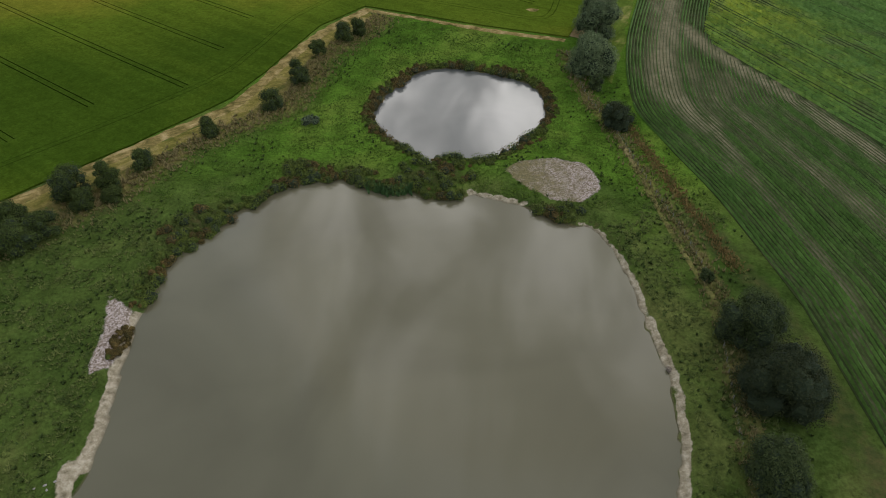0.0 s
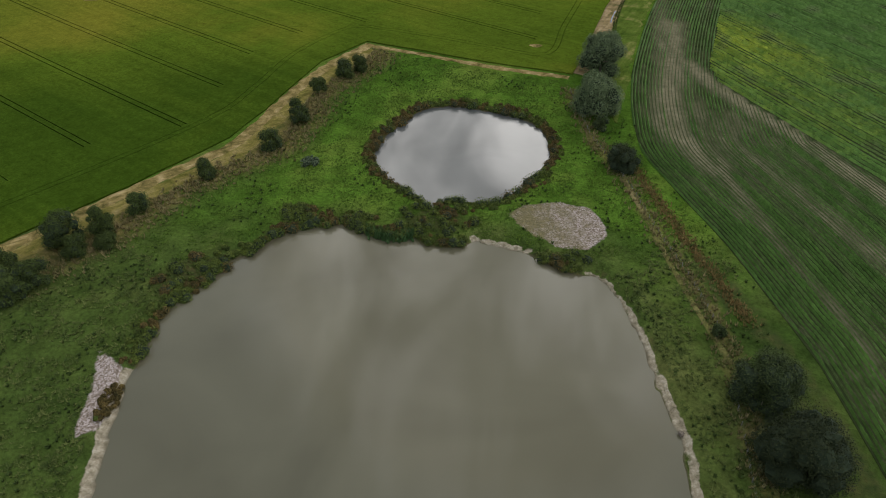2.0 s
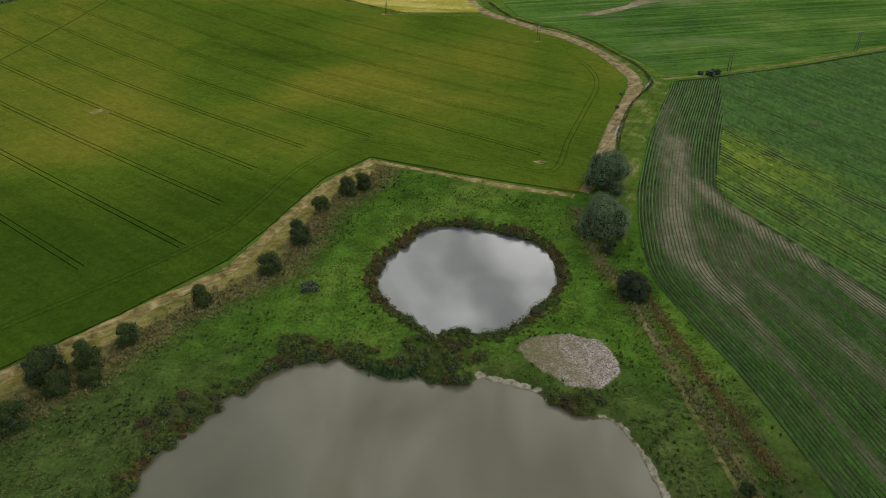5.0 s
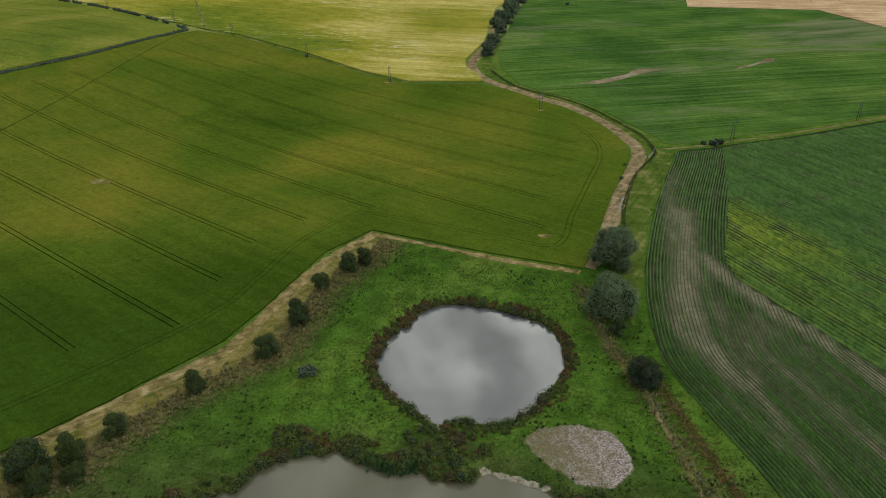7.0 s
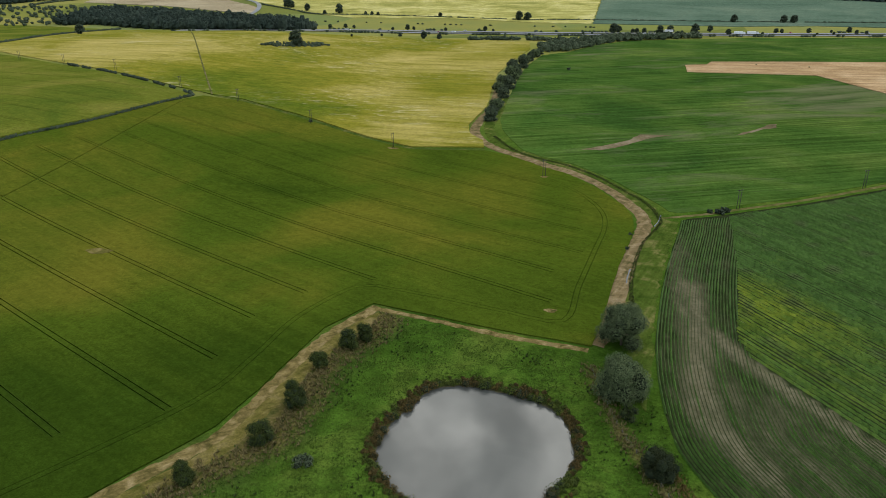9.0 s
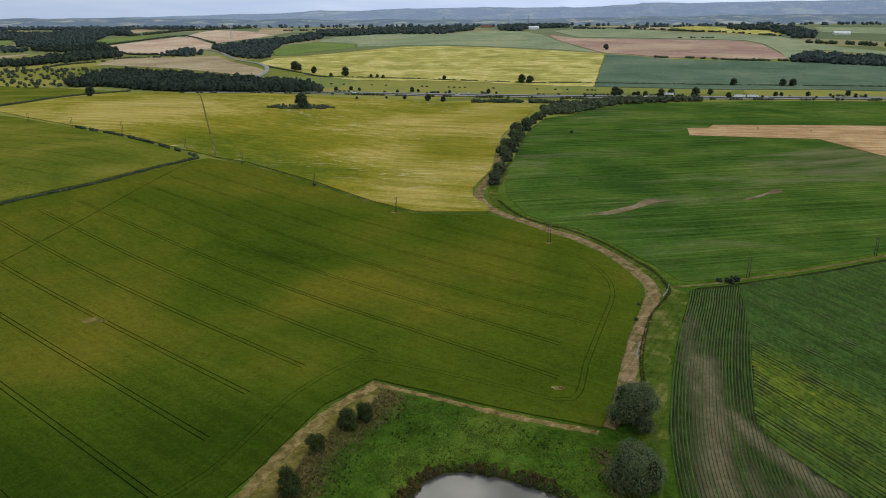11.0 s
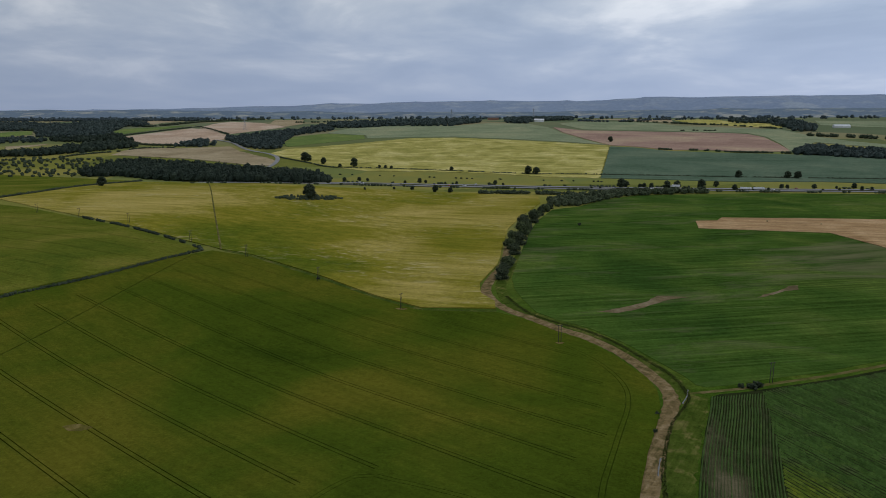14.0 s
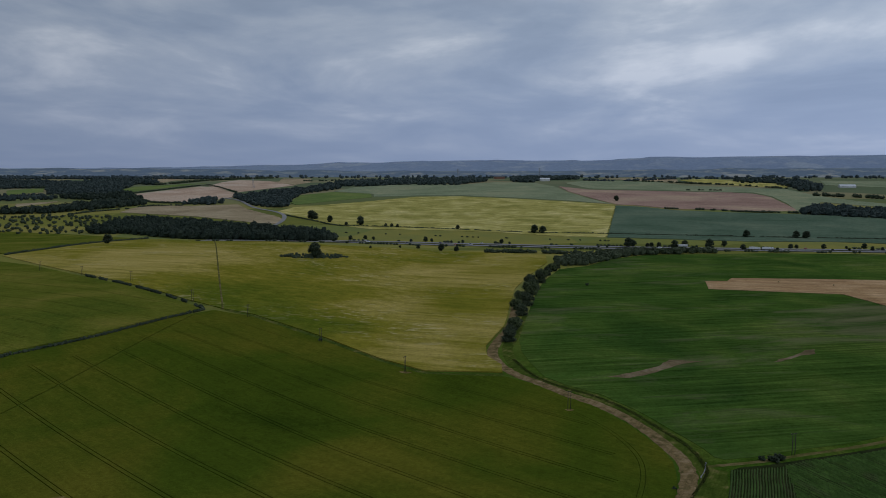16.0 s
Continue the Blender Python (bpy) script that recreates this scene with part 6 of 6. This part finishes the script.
POLES = [(-425.7, 714), (-366.4, 684), (-305.5, 655.7), (-224.6, 592.4), (-167, 552.6), (-102, 499), (-42, 446), (43.2, 393), (128.5, 346.3), (202, 376)]
first_pole = make_h_pole(POLES[0], 60)
for k, at in enumerate(POLES[1:]):
    copy_at(first_pole, at, 1.0, 60 if k < 6 else 20)
for at, label, r in (((-42, 445), "pale trampled ring of straw round a pole", 2.2), ((28.7, 240.6), "pale trampled spot in the green barley", 1.6), ((-146, 289), "pale lodged patch in the green barley", 3.6), ((43.2, 392), "pale trampled ring round a pole", 1.5)):
    make_field("trampled_patch", [(at[0] + r * 1.4 * math.cos(a) * (1 + 0.25 * math.sin(3 * a)), at[1] + r * 0.8 * math.sin(a)) for a in np.linspace(0, 6.28, 14)[:-1]], MARGIN_STRAW if r < 2.5 else MARGIN_GRASS, label, 0.49, 2.0, category="trampled crop", wobble=0.8, edge_step=1.0)


make_strip("margin_4", [(-190, 571.5), (-167, 558), (-103, 508.0), (-62, 471), (-31.5, 446), (13, 444)], 4.6, VERGE, "narrow grass balk between two crops", 0.35, "field margin", 2.5, 4, 0.8)


def make_fence(line, label):
    p = curve(line, 3.0)
    t = thing("fence", p[0], label, "fence")
    inv = t.matrix_basis.inverted()
    bm = bmesh.new()
    add_box(bm, (0.11, 0.11, 1.5), (0, 0, 0.5), 0.015)
    post = bm_mesh("post", bm, POST_WOOD)
    tops = []
    for x, y in p:
        z = float(land(x, y))
        o = part("post", post, t)
        o.matrix_basis = inv @ pose(x, y, z)
        tops.append((x, y, z))
    for h in (0.35, 0.75, 1.15):
        bm = bmesh.new()
        for a, b in zip(tops[:-1], tops[1:]):
            add_rod(bm, inv @ Vector((a[0], a[1], a[2] + h)), inv @ Vector((b[0], b[1], b[2] + h)), 0.004, 0.004, 3)
        part("wire", bm_mesh("wire", bm, STEEL), t)


make_fence([(36, 206), (38, 180), (40.3, 169), (43.7, 154.4), (46.6, 134.4), (49.5, 119.6), (51.2, 105)], "post and wire fence beside the meadow path")
make_fence([(49.6, 90), (48.4, 81.3), (46.6, 70.6), (45.6, 64)], "old leaning grey post and wire fence")


def make_stone(at, size, seed, label, name="boulder", mat=None, lift=0.0):
    rng = np.random.default_rng(seed)
    v = BALL_V * (1 + 0.16 * rng.normal(size=(len(BALL_V), 1))) * size
    v[:, 2] += size[2] * 0.6
    ob = tagged(new(name, quick_mesh(name, v, BALL_F, mat or PALE_STONE, False)), label, "stone")
    z = float(ground_height(np.array([at[0]]), np.array([at[1]]))[0])
    ob.matrix_basis = pose(at[0], at[1], z + lift - 0.08, 0, 0, rng.random() * 360)
    return ob


for k, (x, y, s) in enumerate([(-6.4, 145.9, 0.7), (-5.2, 145.4, 0.9), (-4.6, 144.4, 0.6), (-5.8, 144.6, 0.5), (-61, 57.0, 0.34), (-60.4, 56.2, 0.26), (-62.4, 56.4, 0.3), (-59.8, 57.6, 0.28)]):
    tagged(make_stone((x, y), (s, s * 0.7, s * 0.4), 600 + k, "flat pale stone at the pond outflow" if k < 4 else "pale rubble stone on the sandy shore"), group="stones by the water")
make_stone((38.3, 80.2), (0.5, 0.4, 0.45), 620, "dark weathered stump on the sandy shore", "stump", BARK)


def make_vehicle(name, at, turn, length, width, height, paint, label, group, cab=True, lorry=False):
    t = thing(name, at, label, "lorry" if lorry else "car", group, turn, 1.75)
    bm = bmesh.new()
    if lorry:
        add_box(bm, (length * 0.76, width, height - 1.0), (-length * 0.11, 0, 1.0 + (height - 1.0) / 2), 0.08)
        part("trailer", bm_mesh("trailer", bm, paint), t)
        bm = bmesh.new()
        add_box(bm, (length * 0.15, width * 0.95, height * 0.72), (length * 0.40, 0, 0.7 + height * 0.36), 0.15)
        part("cab", bm_mesh("cab", bm, WHITE_PAINT), t)
        bm = bmesh.new()
        add_box(bm, (0.06, width * 0.8, height * 0.24), (length * 0.476, 0, 0.7 + height * 0.52), 0.02)
        part("windscreen", bm_mesh("windscreen", bm, GLASS_DARK), t)
    else:
        add_box(bm, (length, width, height * 0.5), (0, 0, 0.28 + height * 0.25), 0.15)
        part("body", bm_mesh("body", bm, paint, True), t)
        bm = bmesh.new()
        add_box(bm, (length * 0.55, width * 0.86, height * 0.42), (-length * 0.05, 0, 0.28 + height * 0.66), 0.2)
        part("cabin", bm_mesh("cabin", bm, GLASS_DARK, True), t)
        bm = bmesh.new()
        add_box(bm, (length * 0.46, width * 0.8, 0.08), (-length * 0.05, 0, 0.3 + height * 0.88), 0.03)
        part("roof", bm_mesh("roof", bm, paint), t)
    r = 0.48 if lorry else 0.33
    for fx in ((-0.38, -0.3, 0.38) if lorry else (-0.32, 0.32)):
        for s in (-1, 1):
            bm = bmesh.new()
            add_rod(bm, (length * fx, s * width * 0.5 - s * 0.25, r), (length * fx, s * width * 0.5, r), r, r, 14)
            part("wheel", bm_mesh("wheel", bm, RUBBER, True), t)
    return t


TRAFFIC = "vehicles on the dual carriageway"
for x, y, turn, kind in ((-170, 1125, 8, "van"), (-178, 1150, 185, "car"), (-60, 1147, 185, "dark"), (-35, 1121, 0, "red"), (-12, 1118, -3, "van"), (5, 1140, 176, "car"), (-110, 1128, 2, "dark"), (210, 1086, -8, "dark"), (300, 1101, 174, "lorry"),
                         (262, 1080, -6, "van"), (392, 1068.9, -4, "lorry"), (410, 1067.5, -4, "lorry"), (575, 1077, 176, "car"), (600, 1054, -4, "van"), (470, 1085, 176, "red"), (430, 1067, -5, "car"), (640, 1072, 176, "lorry")):
    if kind == "lorry":
        make_vehicle("lorry", (x, y), turn, 15.5, 2.6, 4.0, WHITE_PAINT, "white box lorry on the dual carriageway", TRAFFIC, lorry=True)
    elif kind == "van":
        make_vehicle("van", (x, y), turn, 6.0, 2.1, 2.6, WHITE_PAINT, "white van on the dual carriageway", TRAFFIC)
    else:
        make_vehicle("car", (x, y), turn, 4.4, 1.8, 1.5, {"car": WHITE_PAINT, "red": RED_PAINT, "dark": DARK_PAINT}[kind], {"car": "white car", "red": "red car", "dark": "dark car"}[kind] + " on the dual carriageway", TRAFFIC)


def make_building(name, at, turn, size, roof_mat, wall_mat, label, windows=3, rise=0.28):
    lx, ly, h = size
    t = thing(name, at, label, "building", "", turn)
    bm = bmesh.new()
    add_box(bm, (lx, ly, h + 1), (0, 0, h / 2 - 0.5))
    wall = part("wall", bm_mesh("wall", bm, wall_mat), t)
    bm = bmesh.new()
    o, top = 0.5, h + ly * rise
    v = [bm.verts.new(c) for c in ((-lx / 2 - o, -ly / 2 - o, h), (lx / 2 + o, -ly / 2 - o, h), (lx / 2 + o, ly / 2 + o, h), (-lx / 2 - o, ly / 2 + o, h), (-lx / 2 - o, 0, top), (lx / 2 + o, 0, top))]
    for f in ((0, 1, 5, 4), (2, 3, 4, 5), (0, 4, 3), (1, 2, 5), (3, 2, 1, 0)):
        bm.faces.new([v[k] for k in f])
    part("roof", bm_mesh("roof", bm, roof_mat), t)
    for k in range(windows):
        bm = bmesh.new()
        add_box(bm, (1.2, 0.12, 1.4), ((k + 0.5) / windows * lx - lx / 2, -ly / 2 - 0.02, h * 0.5), 0.02)
        part("window", bm_mesh("window", bm, GLASS_DARK), wall)
    return t


make_building("barn", (262, 2840), 4, (38, 18, 7), METAL_ROOF, WHITE_WALL, "long pale barn among trees on the hill")
make_building("barn", (1240, 2480), -6, (50, 20, 5), METAL_ROOF, WHITE_WALL, "long low white sheds below the woods")
make_building("house", (-545, 1835), 20, (24, 10, 7), SLATE, WHITE_WALL, "roadside house with a grey slate roof", 5)
make_building("house", (-590, 1870), 10, (16, 9, 6), SLATE, BRICK_WALL, "brick house beside the side road", 4)
make_building("barn", (-719, 1879), 8, (18, 10, 6), SLATE, BRICK_WALL, "farm building among trees", 3)
make_building("house", (-1075, 2960), 15, (26, 12, 8), SLATE, WHITE_WALL, "pale farmhouse on the skyline", 4)
make_building("barn", (90, 3085), 3, (46, 20, 9), SLATE, BRICK_WALL, "large brick building on the hill brow", 5)


def make_pylon(at, height=46.0, turn=15):
    t = thing("pylon", at, "grey steel lattice electricity pylon", "pylon", "pylons on the skyline", turn)
    w = lambda z: 4.0 * (1 - z / height) ** 1.4 + 0.7  # noqa: E731
    levels = [height * u for u in (0, 0.18, 0.34, 0.48, 0.6, 0.72, 0.84, 1.0)]
    bm = bmesh.new()
    for a, b in zip(levels[:-1], levels[1:]):
        for sx, sy in ((-1, -1), (1, -1), (1, 1), (-1, 1)):
            add_rod(bm, (sx * w(a), sy * w(a), a), (sx * w(b), sy * w(b), b), 0.28, 0.28, 4)
        for s in (-1, 1):
            add_rod(bm, (-w(a), s * w(a), a), (w(b), s * w(b), b), 0.18, 0.18, 4)
            add_rod(bm, (w(a), s * w(a), a), (-w(b), s * w(b), b), 0.18, 0.18, 4)
    part("lattice", bm_mesh("lattice", bm, STEEL), t)
    for u, half in ((0.62, 7.5), (0.76, 9.0), (0.9, 6.5)):
        bm = bmesh.new()
        add_rod(bm, (-half, 0, height * u), (half, 0, height * u), 0.3, 0.3, 4)
        add_rod(bm, (-half, 0, height * u), (0, 0, height * (u + 0.05)), 0.18, 0.18, 4)
        add_rod(bm, (half, 0, height * u), (0, 0, height * (u + 0.05)), 0.18, 0.18, 4)
        part("crossarm", bm_mesh("crossarm", bm, STEEL), t)
    return t


pylon = make_pylon((-770, 2420))
for at, s in (((-90, 3150), 1.0), ((270, 3180), 1.05)):
    copy_at(pylon, at, s, 15)


def make_bale(at, turn):
    t = thing("straw_bale", at, "round straw bale lying on stubble", "bale", "bales on the stubble", turn, 0.6)
    bm = bmesh.new()
    add_rod(bm, (-0.6, 0, 0.72), (0.6, 0, 0.72), 0.72, 0.72, 18)
    part("roll", bm_mesh("roll", bm, BALE_STRAW, True), t)


make_bale((300, 770), 20)
make_bale((345, 752), 75)


def make_hills(name, y0, depth, heights, seed, mat, label):
    """A far ridge: a long slope with a gently uneven skyline."""
    xs, rows = np.arange(-4200, 4201, 60.0), (0.0, 0.35, 0.7, 1.0, 1.5)
    crest = np.interp(xs, [h[0] for h in heights], [h[1] for h in heights])
    crest = crest + np.array([7 * noise.noise((x / 260.0, seed, 0)) + 4 * noise.noise((x / 80.0, seed, 3)) for x in xs])
    v = []
    for r in rows:
        y = y0 + depth * r
        z = 100 + (crest - 100) * (math.sin(min(r, 1) * math.pi / 2) if r <= 1 else 0.6)
        for x, zz in zip(xs, z):
            v.append((x, y + 60 * noise.noise((x / 300.0, r, seed)), zz + (8 * noise.noise((x / 150.0, r * 5, seed + 2)) if 0 < r < 1 else 0)))
    n = len(xs)
    i = np.arange(len(rows) * n).reshape(len(rows), n)
    quads = np.stack([i[:-1, :-1], i[:-1, 1:], i[1:, 1:], i[1:, :-1]], -1).reshape(-1, 4)
    tagged(new(name, quick_mesh(name, v, quads, mat, True)), label, "hills", kind="structure")


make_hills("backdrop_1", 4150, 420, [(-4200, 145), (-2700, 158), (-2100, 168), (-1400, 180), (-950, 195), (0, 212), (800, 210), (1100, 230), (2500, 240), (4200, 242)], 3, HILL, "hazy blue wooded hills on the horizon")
make_hills("backdrop_2", 3750, 300, [(-4200, 152), (-2700, 158), (-1600, 152), (-600, 140), (400, 138), (1100, 150), (2600, 158), (4200, 160)], 6, HILL_NEAR, "lower wooded ridge in hazy tones before the hills")
